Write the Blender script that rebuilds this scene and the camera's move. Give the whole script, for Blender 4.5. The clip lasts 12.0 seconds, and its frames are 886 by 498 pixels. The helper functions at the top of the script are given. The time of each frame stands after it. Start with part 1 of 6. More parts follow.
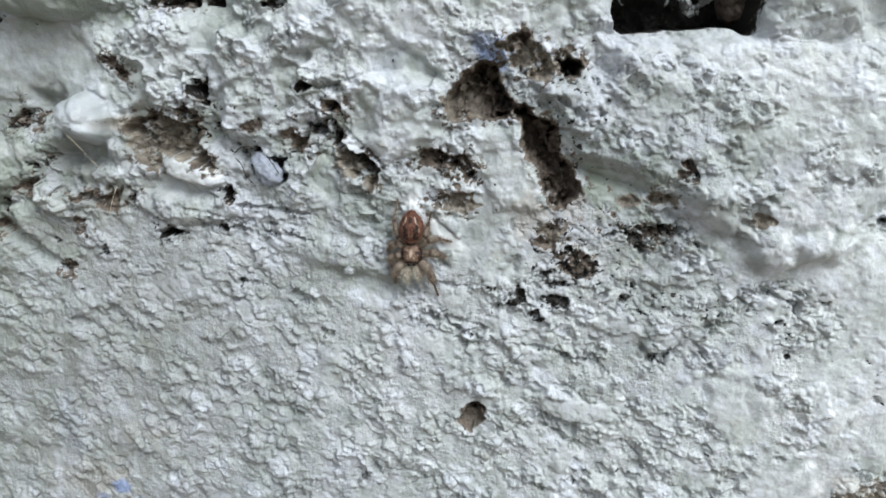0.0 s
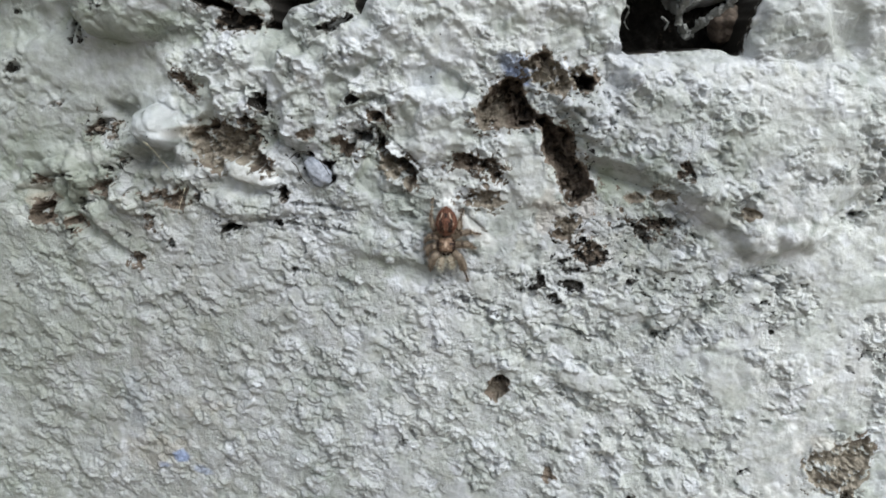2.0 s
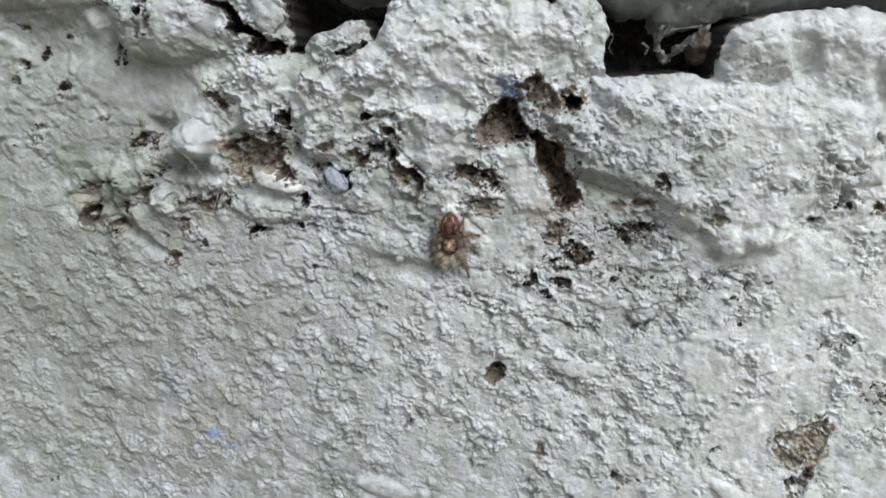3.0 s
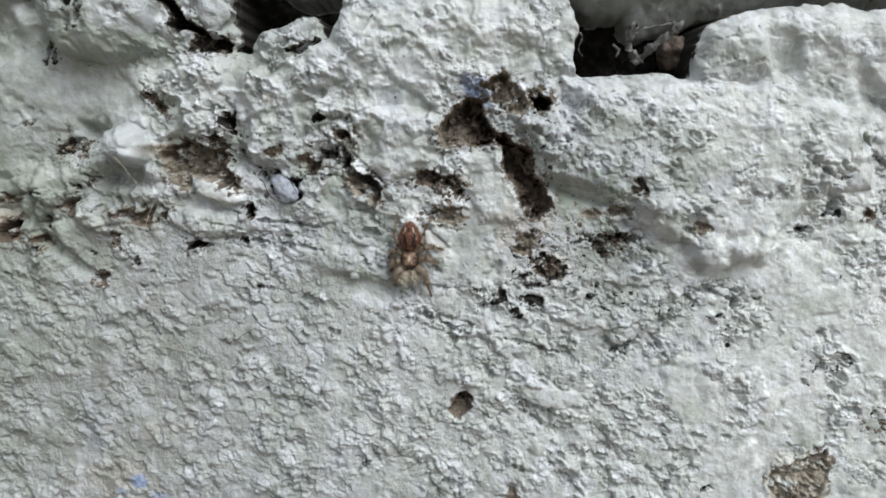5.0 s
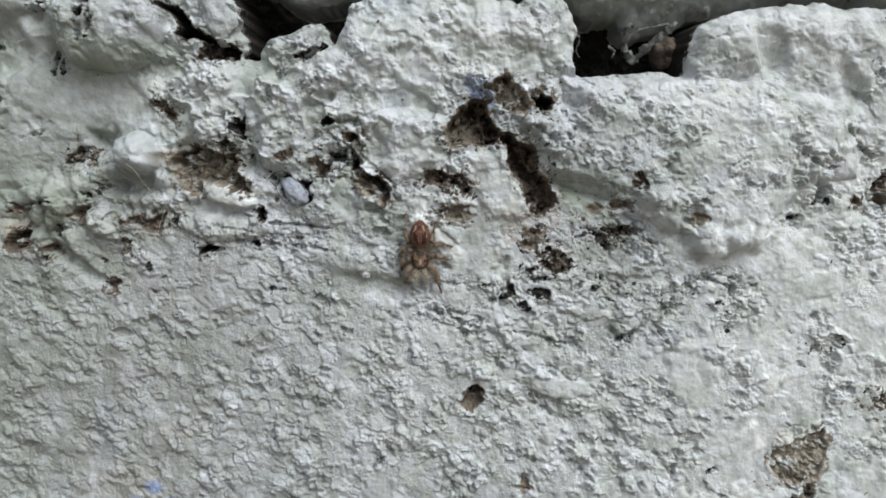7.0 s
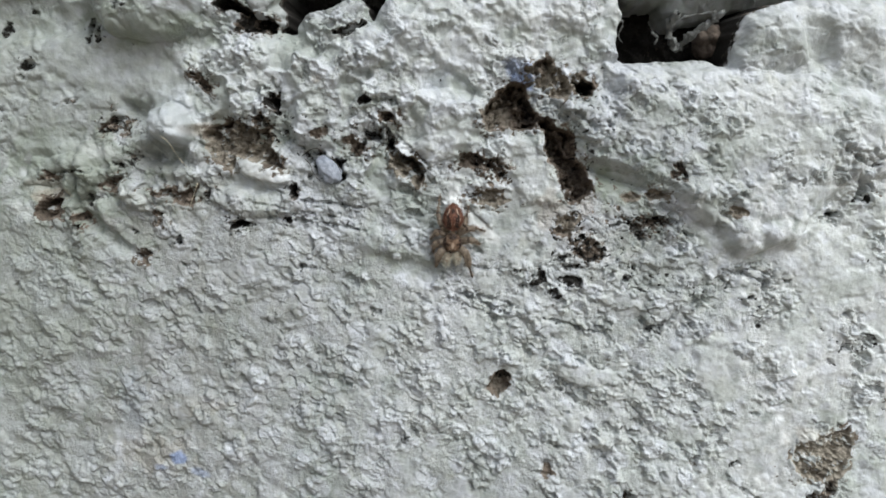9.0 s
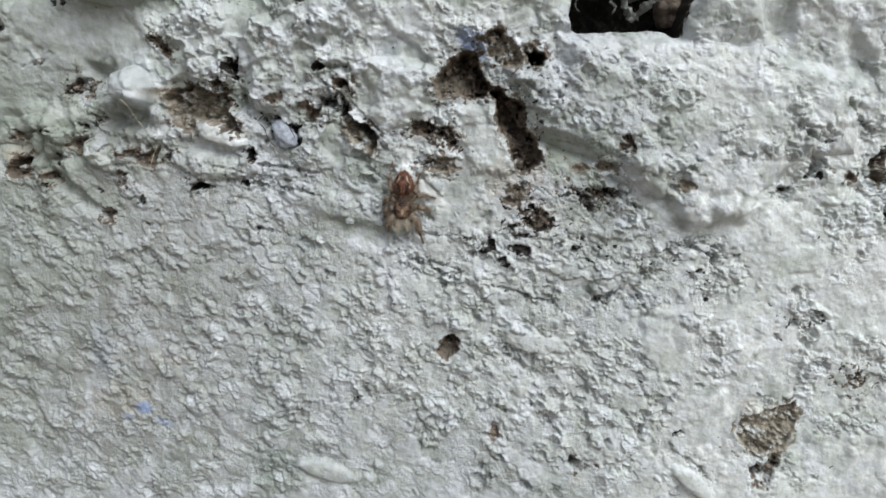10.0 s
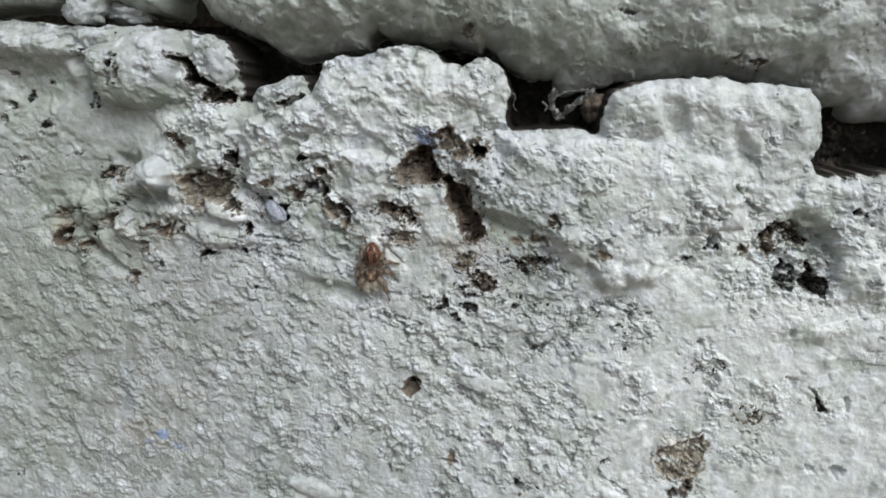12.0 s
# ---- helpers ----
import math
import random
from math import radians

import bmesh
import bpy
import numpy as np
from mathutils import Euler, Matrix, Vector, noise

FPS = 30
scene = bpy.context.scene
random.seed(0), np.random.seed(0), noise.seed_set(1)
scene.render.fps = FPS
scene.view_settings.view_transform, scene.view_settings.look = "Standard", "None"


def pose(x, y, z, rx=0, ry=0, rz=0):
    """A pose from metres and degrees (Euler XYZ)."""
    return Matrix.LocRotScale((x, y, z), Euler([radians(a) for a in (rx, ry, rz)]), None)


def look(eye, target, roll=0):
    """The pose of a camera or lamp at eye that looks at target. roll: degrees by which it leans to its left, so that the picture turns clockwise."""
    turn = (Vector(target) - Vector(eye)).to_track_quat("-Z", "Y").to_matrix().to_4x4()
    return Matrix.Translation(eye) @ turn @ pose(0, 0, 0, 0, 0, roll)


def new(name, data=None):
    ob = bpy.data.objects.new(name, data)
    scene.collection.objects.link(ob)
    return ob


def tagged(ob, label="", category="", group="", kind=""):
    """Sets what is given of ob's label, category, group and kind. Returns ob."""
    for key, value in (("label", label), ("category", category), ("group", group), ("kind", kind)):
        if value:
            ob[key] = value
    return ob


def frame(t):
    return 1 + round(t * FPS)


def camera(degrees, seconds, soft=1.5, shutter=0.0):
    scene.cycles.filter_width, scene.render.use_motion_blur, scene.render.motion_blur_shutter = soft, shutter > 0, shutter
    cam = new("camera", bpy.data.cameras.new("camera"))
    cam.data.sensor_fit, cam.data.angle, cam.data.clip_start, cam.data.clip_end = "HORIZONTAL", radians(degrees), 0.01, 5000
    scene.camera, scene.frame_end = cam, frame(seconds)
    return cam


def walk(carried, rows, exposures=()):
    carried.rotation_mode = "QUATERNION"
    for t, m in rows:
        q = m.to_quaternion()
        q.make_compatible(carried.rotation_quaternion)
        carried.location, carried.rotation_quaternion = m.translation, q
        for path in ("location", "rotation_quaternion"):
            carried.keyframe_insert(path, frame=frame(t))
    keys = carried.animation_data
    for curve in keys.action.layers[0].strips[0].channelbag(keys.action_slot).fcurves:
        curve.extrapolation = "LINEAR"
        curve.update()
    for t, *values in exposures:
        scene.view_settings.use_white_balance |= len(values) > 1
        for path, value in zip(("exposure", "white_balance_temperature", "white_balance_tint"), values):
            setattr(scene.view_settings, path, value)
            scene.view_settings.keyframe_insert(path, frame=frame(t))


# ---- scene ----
cam = camera(62.3, 12.0, soft=1.7)
# seconds, eye in metres, yaw, pitch and roll in degrees
PATH = [
    (0, 0.00915, -0.08472, 1.02072, 5.87, -12.91, -0.47),
    (0.1, 0.00838, -0.08627, 1.02075, 5.98, -14.23, -0.47),
    (0.2, 0.00755, -0.08791, 1.02077, 5.69, -13.41, -0.47),
    (0.3, 0.00675, -0.0895, 1.0208, 5.09, -11.64, -0.47),
    (0.4, 0.00608, -0.09091, 1.02084, 5.03, -12.31, -0.48),
    (0.5, 0.00563, -0.09197, 1.02091, 4.85, -12.74, -0.49),
    (0.6, 0.00548, -0.09259, 1.02105, 4.03, -11.76, -0.51),
    (0.7, 0.00555, -0.09287, 1.02125, 4.19, -12.87, -0.54),
    (0.8, 0.00575, -0.09295, 1.02146, 4.7, -13.39, -0.57),
    (0.9, 0.00598, -0.09301, 1.0216, 4.72, -12.84, -0.6),
    (1, 0.00613, -0.09319, 1.02161, 5.19, -13.24, -0.62),
    (1.1, 0.00624, -0.09348, 1.02141, 5.08, -13.5, -0.64),
    (1.2, 0.00638, -0.09379, 1.02104, 4.6, -12.46, -0.65),
    (1.3, 0.00649, -0.09412, 1.02063, 4.43, -12.38, -0.66),
    (1.4, 0.00653, -0.09449, 1.02031, 4.84, -13.17, -0.66),
    (1.5, 0.00644, -0.09493, 1.0202, 4.93, -12.91, -0.65),
    (1.6, 0.00613, -0.09534, 1.02037, 4.66, -12.16, -0.63),
    (1.7, 0.00562, -0.0957, 1.02072, 5.17, -12.36, -0.6),
    (1.8, 0.00508, -0.09617, 1.02118, 5.88, -13.73, -0.56),
    (1.9, 0.00462, -0.09686, 1.02164, 5.66, -14.17, -0.52),
    (2, 0.0044, -0.09791, 1.02204, 4.72, -12.65, -0.49),
    (2.1, 0.00449, -0.09956, 1.02234, 3.93, -11.95, -0.47),
    (2.2, 0.00479, -0.10172, 1.02261, 4.44, -13.2, -0.44),
    (2.3, 0.0052, -0.10403, 1.02287, 4.6, -12.65, -0.42),
    (2.4, 0.00559, -0.10615, 1.02316, 4.94, -12.72, -0.41),
    (2.5, 0.00587, -0.10772, 1.02349, 5.47, -13.68, -0.4),
    (2.6, 0.00601, -0.10861, 1.02395, 5.14, -13.14, -0.41),
    (2.7, 0.00609, -0.10905, 1.0245, 4.78, -12.4, -0.44),
    (2.8, 0.00613, -0.10925, 1.02506, 5.05, -13.35, -0.47),
    (2.9, 0.00616, -0.1094, 1.0255, 5.35, -13.79, -0.48),
    (3, 0.00618, -0.1097, 1.02573, 5.45, -13.14, -0.45),
    (3.1, 0.00617, -0.11048, 1.02511, 5.46, -12.69, -0.23),
    (3.2, 0.0061, -0.11085, 1.0241, 5.29, -12.74, -0.04),
    (4.8, 0.00461, -0.10302, 1.01297, 3.32, -8.4, -0.26),
    (4.9, 0.00532, -0.1021, 1.0137, 3, -6.94, -0.18),
    (5, 0.00622, -0.10129, 1.0145, 2.72, -6.93, -0.15),
    (5.1, 0.00638, -0.10109, 1.01388, 1.52, -7.97, -0.27),
    (5.2, 0.00631, -0.10104, 1.01295, 1.08, -6.95, -0.42),
    (5.3, 0.00625, -0.10106, 1.0119, 1.66, -7.13, -0.6),
    (5.4, 0.00646, -0.10105, 1.01093, 1.99, -7.49, -0.77),
    (5.5, 0.00719, -0.10095, 1.01026, 1.54, -6.84, -0.94),
    (5.6, 0.00876, -0.10058, 1.00995, 0.03, -6.34, -1.11),
    (5.7, 0.01101, -0.10001, 1.00988, 0.18, -8.29, -1.29),
    (5.8, 0.01345, -0.09947, 1.00992, 0.56, -8.94, -1.46),
    (5.9, 0.0156, -0.09922, 1.00997, 0.48, -7.61, -1.61),
    (6, 0.01698, -0.09949, 1.00991, 1.4, -7.54, -1.71),
    (6.1, 0.01763, -0.1006, 1.00965, 2.34, -7.07, -1.75),
    (6.2, 0.01787, -0.10239, 1.00927, 3.67, -6.79, -1.74),
    (6.3, 0.01764, -0.10438, 1.0089, 4.56, -6.83, -1.71),
    (6.4, 0.01689, -0.10613, 1.00868, 3.73, -6.77, -1.66),
    (6.5, 0.01558, -0.10715, 1.00874, 2.45, -6.93, -1.63),
    (6.6, 0.01349, -0.10729, 1.00914, 2.19, -7.45, -1.62),
    (6.7, 0.01067, -0.10686, 1.00978, 2.25, -7.8, -1.63),
    (6.8, 0.00741, -0.1061, 1.01059, 1.35, -7.21, -1.63),
    (6.9, 0.00402, -0.10526, 1.01148, 0.18, -6.6, -1.59),
    (7, 0.00082, -0.10458, 1.01238, 0.38, -5.78, -1.5),
    (7.1, -0.00296, -0.10397, 1.01383, 0.05, -6.32, -1.12),
    (7.2, -0.00549, -0.10355, 1.01488, -0.92, -6.27, -0.75),
    (8.8, -0.00864, -0.10213, 1.01411, -0.38, -6.32, 0.17),
    (8.9, -0.00648, -0.10284, 1.01407, 0.06, -6.6, 0.34),
    (9, -0.00275, -0.10368, 1.014, 0.96, -7.99, 0.56),
    (9.1, 0.00064, -0.10387, 1.01395, 0.68, -8.22, 0.72),
    (9.2, 0.00414, -0.10395, 1.01395, 0.35, -7.48, 0.88),
    (9.3, 0.00767, -0.10396, 1.01391, 0.38, -7.81, 1.04),
    (9.4, 0.01115, -0.10396, 1.01374, 1.48, -8.33, 1.18),
    (9.5, 0.01448, -0.10402, 1.01335, 2.85, -9.88, 1.3),
    (9.6, 0.01663, -0.10428, 1.01081, 3.78, -11.25, 1.23),
    (9.7, 0.01517, -0.10438, 1.0115, 3.29, -9.82, 1.33),
    (9.8, 0.0132, -0.10442, 1.01262, 3.27, -8.05, 1.47),
    (9.9, 0.01105, -0.10457, 1.014, 3.54, -10.07, 1.58),
    (10, 0.00903, -0.10504, 1.01545, 3.45, -11.15, 1.61),
    (10.1, 0.00696, -0.10593, 1.01706, 3.19, -10.91, 1.52),
    (10.2, 0.00467, -0.10709, 1.01889, 3.12, -10.15, 1.36),
    (10.3, 0.00251, -0.10836, 1.02074, 2.81, -9.53, 1.17),
    (10.4, 0.00087, -0.10956, 1.02242, 2.21, -10.31, 1.02),
    (10.5, 0.00011, -0.11052, 1.02374, 1.79, -10.7, 0.94),
    (10.6, 0.0006, -0.11111, 1.02461, 1.25, -10.56, 0.97),
    (10.7, 0.00208, -0.11145, 1.02517, 1.85, -11.09, 1.07),
    (10.8, 0.00402, -0.11173, 1.02554, 2.08, -10.88, 1.2),
    (10.9, 0.00584, -0.11215, 1.02584, 1.83, -10.39, 1.33),
    (11, 0.007, -0.11291, 1.0262, 1.72, -10.97, 1.43),
    (11.1, 0.00711, -0.11416, 1.02665, 0.92, -10.6, 1.49),
    (11.2, 0.00655, -0.11577, 1.02709, 0.29, -9.36, 1.55),
    (11.3, 0.00587, -0.11751, 1.0275, -0.1, -9.36, 1.59),
    (11.4, 0.00566, -0.11917, 1.02783, 0.91, -10.52, 1.61),
    (11.5, 0.00646, -0.12053, 1.02805, 1.81, -11.35, 1.6),
    (11.6, 0.00854, -0.12153, 1.02811, 1.39, -13.2, 1.55),
    (11.7, 0.01153, -0.12232, 1.02805, 1.94, -13.94, 1.46),
    (11.8, 0.01503, -0.12298, 1.02792, 2.91, -12.69, 1.36),
    (11.9, 0.01866, -0.12362, 1.02777, 4.18, -11.77, 1.25),
    (12, 0.02203, -0.12431, 1.02765, 5.93, -10.21, 1.15),
]
walk(cam, [(t, pose(x, y, z, 90 + pitch, 0, yaw) @ pose(0, 0, 0, 0, 0, roll)) for t, x, y, z, yaw, pitch, roll in PATH],
     exposures=[(0.0, 0.22, 6200, 10), (0.6, 0.2, 6300, 10), (2.5, 0.13, 6500, 10), (5.3, 0.11, 6480, 10), (6.2, 0.05, 6480, 10), (7.1, 0.04, 6480, 10), (9.3, 0.1, 6450, 10), (11.2, 0.1, 6500, 10), (12.0, 0.06, 6500, 10)])

# ---- light: bright overcast sky, brightest high to one side of the wall ----
world = bpy.data.worlds.new("overcast_sky")
scene.world = world
world.use_nodes = True
sky = world.node_tree.nodes.new("ShaderNodeTexSky")
sky.sky_type, sky.sun_disc = "NISHITA", False
SUN_TO = Vector((0.52, -0.60, 0.82)).normalized()
sky.sun_elevation = math.asin(SUN_TO.z)
sky.sun_rotation = math.atan2(SUN_TO.x, SUN_TO.y)
sky.dust_density, sky.air_density = 2.5, 1.0
background = world.node_tree.nodes["Background"]
cloud = world.node_tree.nodes.new("ShaderNodeHueSaturation")
cloud.inputs["Saturation"].default_value = 0.4
world.node_tree.links.new(sky.outputs[0], cloud.inputs["Color"])
world.node_tree.links.new(cloud.outputs[0], background.inputs[0])
background.inputs[1].default_value = 0.121
sun = new("sun", bpy.data.lights.new("sun", "SUN"))
sun.data.energy, sun.data.angle, sun.data.color = 2.5, radians(36), (0.945, 0.985, 1.0)
sun.matrix_world = look(Vector((0, 0, 1)) + SUN_TO * 4, (0, 0, 1))


# ---- materials ----
def material(name, rough=0.7):
    m = bpy.data.materials.new(name)
    m.use_nodes = True
    bsdf = m.node_tree.nodes["Principled BSDF"]
    bsdf.inputs["Roughness"].default_value = rough
    bsdf.inputs["Specular IOR Level"].default_value = 0.35
    return m, m.node_tree, bsdf


def node(nt, kind, **values):
    n = nt.nodes.new(kind)
    for key, value in values.items():
        n.inputs[key.replace("_", " ")].default_value = value
    return n


def noise_of(nt, scale, detail=4.0, rough=0.55, distortion=0.0):
    co = nt.nodes.get("Texture Coordinate") or nt.nodes.new("ShaderNodeTexCoord")
    n = node(nt, "ShaderNodeTexNoise", Scale=scale, Detail=detail, Roughness=rough, Distortion=distortion)
    nt.links.new(co.outputs["Object"], n.inputs["Vector"])
    return n.outputs["Fac"]


def ramp(nt, fac, *stops):
    r = nt.nodes.new("ShaderNodeValToRGB")
    while len(r.color_ramp.elements) < len(stops):
        r.color_ramp.elements.new(0.5)
    for e, (at, value) in zip(r.color_ramp.elements, stops):
        e.position = at
        e.color = (value, value, value, 1) if isinstance(value, (int, float)) else (*value, 1)
    nt.links.new(fac, r.inputs["Fac"])
    return r.outputs["Color"]


def mix(nt, fac, a, b, how="MIX"):
    n = nt.nodes.new("ShaderNodeMix")
    n.data_type, n.blend_type, n.clamp_factor = "RGBA", how, True
    for socket, value in ((n.inputs[0], fac), (n.inputs[6], a), (n.inputs[7], b)):
        if isinstance(value, (int, float)):
            socket.default_value = value if socket == n.inputs[0] else (value, value, value, 1)
        elif isinstance(value, tuple):
            socket.default_value = (*value, 1)
        else:
            nt.links.new(value, socket)
    return n.outputs[2]


def maths(nt, how, a, b):
    n = nt.nodes.new("ShaderNodeMath")
    n.operation = how
    for socket, value in zip(n.inputs, (a, b)):
        if isinstance(value, (int, float)):
            socket.default_value = value
        else:
            nt.links.new(value, socket)
    return n.outputs[0]


def attribute(nt, name):
    n = nt.nodes.new("ShaderNodeAttribute")
    n.attribute_name = name
    return n.outputs["Fac"]


def bump(nt, bsdf, height, distance, strength=1.0):
    b = node(nt, "ShaderNodeBump", Strength=strength, Distance=distance)
    nt.links.new(height, b.inputs["Height"])
    nt.links.new(b.outputs["Normal"], bsdf.inputs["Normal"])


def old_paint():
    """Thick white lime paint over mortar: bare, mouldy, rusty, blue and green patches, shade painted into some, where
    the surface carries them.
    """
    m, nt, bsdf = material("old_white_paint", 0.62)
    fresh_lit = attribute(nt, "fresh_lit")
    old = ramp(nt, noise_of(nt, 110, 5), (0.3, (0.305, 0.345, 0.312)), (0.5, (0.405, 0.43, 0.41)), (0.7, (0.48, 0.50, 0.515)))
    thick = ramp(nt, noise_of(nt, 80, 4), (0.3, (0.56, 0.61, 0.565)), (0.5, (0.655, 0.685, 0.665)), (0.72, (0.725, 0.74, 0.73)))
    # paler where the paint is thick, and where brighter light is put into colour
    tone = mix(nt, fresh_lit, old, thick)
    fine = ramp(nt, noise_of(nt, 800, 5, 0.7), (0.3, 0.78), (0.6, 1.0))
    paint = mix(nt, 0.7, tone, fine, "MULTIPLY")
    blotch = ramp(nt, noise_of(nt, 520, 4, 0.65), (0.36, 0.70), (0.58, 1.0))
    paint = mix(nt, 0.75, paint, blotch, "MULTIPLY")
    pores = ramp(nt, noise_of(nt, 1500, 2, 0.5), (0.61, 0.0), (0.70, 0.6))
    cool = maths(nt, "MULTIPLY", ramp(nt, noise_of(nt, 300, 5, 0.7), (0.47, 0.0), (0.62, 1.0)), 0.3)
    paint = mix(nt, cool, paint, (0.59, 0.615, 0.675))
    stains = maths(nt, "MULTIPLY", ramp(nt, noise_of(nt, 620, 3, 0.6, 0.4), (0.57, 0.0), (0.66, 1.0)), 0.42)
    paint = mix(nt, stains, paint, (0.30, 0.32, 0.30))
    dust = maths(nt, "MULTIPLY", ramp(nt, noise_of(nt, 240, 4, 0.65, 0.5), (0.56, 0.0), (0.72, 1.0)), 0.35)
    paint = mix(nt, dust, paint, (0.44, 0.45, 0.36))
    chalk = attribute(nt, "chalk")
    paint = mix(nt, maths(nt, "MULTIPLY", ramp(nt, chalk, (0.25, 0.0), (0.6, 1.0)), 0.45), paint, (0.665, 0.695, 0.74))
    skin = attribute(nt, "skin")
    bare_skin = maths(nt, "SUBTRACT", 1.0, maths(nt, "MULTIPLY", skin, 0.68))
    pores = maths(nt, "MULTIPLY", pores, bare_skin)
    paint = mix(nt, pores, paint, (0.25, 0.26, 0.235))
    specks = ramp(nt, noise_of(nt, 2700, 2, 0.5, 0.6), (0.63, 0.0), (0.70, 0.65))
    specks = maths(nt, "MULTIPLY", specks, bare_skin)
    paint = mix(nt, specks, paint, (0.16, 0.165, 0.15))
    ragged = noise_of(nt, 1300, 3, 0.6)
    spread = maths(nt, "MULTIPLY", maths(nt, "SUBTRACT", ragged, 0.5), 1.3)

    def worn(name, low=0.35, high=0.6):
        a = attribute(nt, name)
        return ramp(nt, maths(nt, "ADD", a, maths(nt, "MULTIPLY", spread, maths(nt, "MINIMUM", maths(nt, "MULTIPLY", a, 4.0), 1.0))), (low, 0.0), (high, 1.0))

    # dull grey-tan tone that darkens patches of the left side
    left_tone = maths(nt, "MULTIPLY", attribute(nt, "left_tone"), ramp(nt, noise_of(nt, 190, 4, 0.6), (0.3, 0.25), (0.7, 1.0)))
    paint = mix(nt, maths(nt, "MULTIPLY", left_tone, 0.84), paint, (0.268, 0.272, 0.25))
    patches = maths(nt, "MULTIPLY", ramp(nt, noise_of(nt, 120, 5, 0.65, 0.3), (0.52, 0.0), (0.60, 1.0)), 0.3)
    paint = mix(nt, maths(nt, "MULTIPLY", patches, maths(nt, "SUBTRACT", 1.0, fresh_lit)), paint, (0.57, 0.60, 0.645))
    # green-grey film: algae, and shade painted under bulges and into hollows
    film = maths(nt, "MULTIPLY", attribute(nt, "algae_and_shade"), ramp(nt, noise_of(nt, 150, 5, 0.65), (0.36, 1.0), (0.62, 0.6)))
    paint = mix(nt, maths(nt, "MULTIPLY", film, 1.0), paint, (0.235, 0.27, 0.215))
    paint = mix(nt, maths(nt, "MULTIPLY", attribute(nt, "rust"), 0.35), paint, (0.46, 0.33, 0.22))
    paint = mix(nt, maths(nt, "MULTIPLY", attribute(nt, "blue"), 0.95), paint, (0.25, 0.315, 0.47))
    paint = mix(nt, maths(nt, "MULTIPLY", attribute(nt, "lime"), 0.85), paint, (0.78, 0.80, 0.785))
    mortar = ramp(nt, noise_of(nt, 700, 5, 0.7), (0.3, (0.058, 0.047, 0.036)), (0.5, (0.135, 0.109, 0.085)), (0.7, (0.265, 0.218, 0.174)))
    # paler mortar: dry patches, and hollow floors lightened as if lit
    dry_lit = ramp(nt, noise_of(nt, 800, 5, 0.7), (0.3, (0.13, 0.115, 0.088)), (0.5, (0.275, 0.247, 0.198)), (0.7, (0.455, 0.42, 0.352)))
    mortar = mix(nt, attribute(nt, "dry_lit"), mortar, dry_lit)
    colour = mix(nt, worn("bare"), paint, mortar)
    # near-black: mould, and shade painted into deep breaks and the open joint
    colour = mix(nt, worn("mould_and_shade", 0.4, 0.65), colour, (0.018, 0.016, 0.013))
    nt.links.new(colour, bsdf.inputs["Base Color"])
    gloss = mix(nt, fresh_lit, ramp(nt, noise_of(nt, 160, 3), (0.35, 0.5), (0.65, 0.8)), ramp(nt, noise_of(nt, 160, 3), (0.35, 0.36), (0.65, 0.55)))
    gloss = mix(nt, skin, gloss, maths(nt, "MULTIPLY", gloss, 0.72))
    nt.links.new(mix(nt, worn("bare"), gloss, 0.9), bsdf.inputs["Roughness"])
    relief = maths(nt, "ADD", noise_of(nt, 1100, 4, 0.6), maths(nt, "MULTIPLY", noise_of(nt, 3200, 2), 0.35))
    bump(nt, bsdf, maths(nt, "MULTIPLY", relief, bare_skin), 0.00042, 0.9)
    return m


def speckled(name, low, high, scale, rough=0.85, relief=0.0003):
    m, nt, bsdf = material(name, rough)
    colour = ramp(nt, noise_of(nt, scale, 6, 0.65), (0.3, low), (0.7, high))
    colour = mix(nt, 0.5, colour, ramp(nt, noise_of(nt, scale * 6, 3), (0.3, 0.6), (0.6, 1.0)), "MULTIPLY")
    nt.links.new(colour, bsdf.inputs["Base Color"])
    bump(nt, bsdf, noise_of(nt, scale * 3, 4), relief)
    return m


PAINT = old_paint()
PLAIN_PAINT = speckled("weathered_white_paint", (0.55, 0.58, 0.55), (0.70, 0.72, 0.70), 60, 0.65, 0.001)
EARTH = speckled("packed_earth", (0.10, 0.08, 0.06), (0.24, 0.20, 0.15), 3, 0.95, 0.01)
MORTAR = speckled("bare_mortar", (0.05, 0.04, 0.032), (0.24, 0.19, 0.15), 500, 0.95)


# ---- noise on arrays, in millimetres ----
LATTICE = np.random.RandomState(7)
ANGLES = LATTICE.rand(256, 256) * 2 * np.pi
GX, GY = np.cos(ANGLES), np.sin(ANGLES)


def perlin(u, v, size, seed=0):
    c, s = math.cos(0.55 + 1.3 * seed), math.sin(0.55 + 1.3 * seed)
    x, y = (c * u - s * v) / size + 17.3 * seed + 300, (s * u + c * v) / size + 31.7 * seed + 300
    i, j = np.floor(x).astype(int), np.floor(y).astype(int)
    fx, fy = x - i, y - j
    sx, sy = fx * fx * fx * (fx * (fx * 6 - 15) + 10), fy * fy * fy * (fy * (fy * 6 - 15) + 10)

    def corner(a, b):
        p, q = (i + a) % 256, (j + b) % 256
        return GX[p, q] * (fx - a) + GY[p, q] * (fy - b)

    low = corner(0, 0) * (1 - sx) + corner(1, 0) * sx
    high = corner(0, 1) * (1 - sx) + corner(1, 1) * sx
    return 1.5 * (low * (1 - sy) + high * sy)


def fbm(u, v, size, octaves=3, seed=0, gain=0.5):
    total = 0
    for k in range(octaves):
        total = total + gain**k * perlin(u, v, size / 2**k, seed + k)
    return total


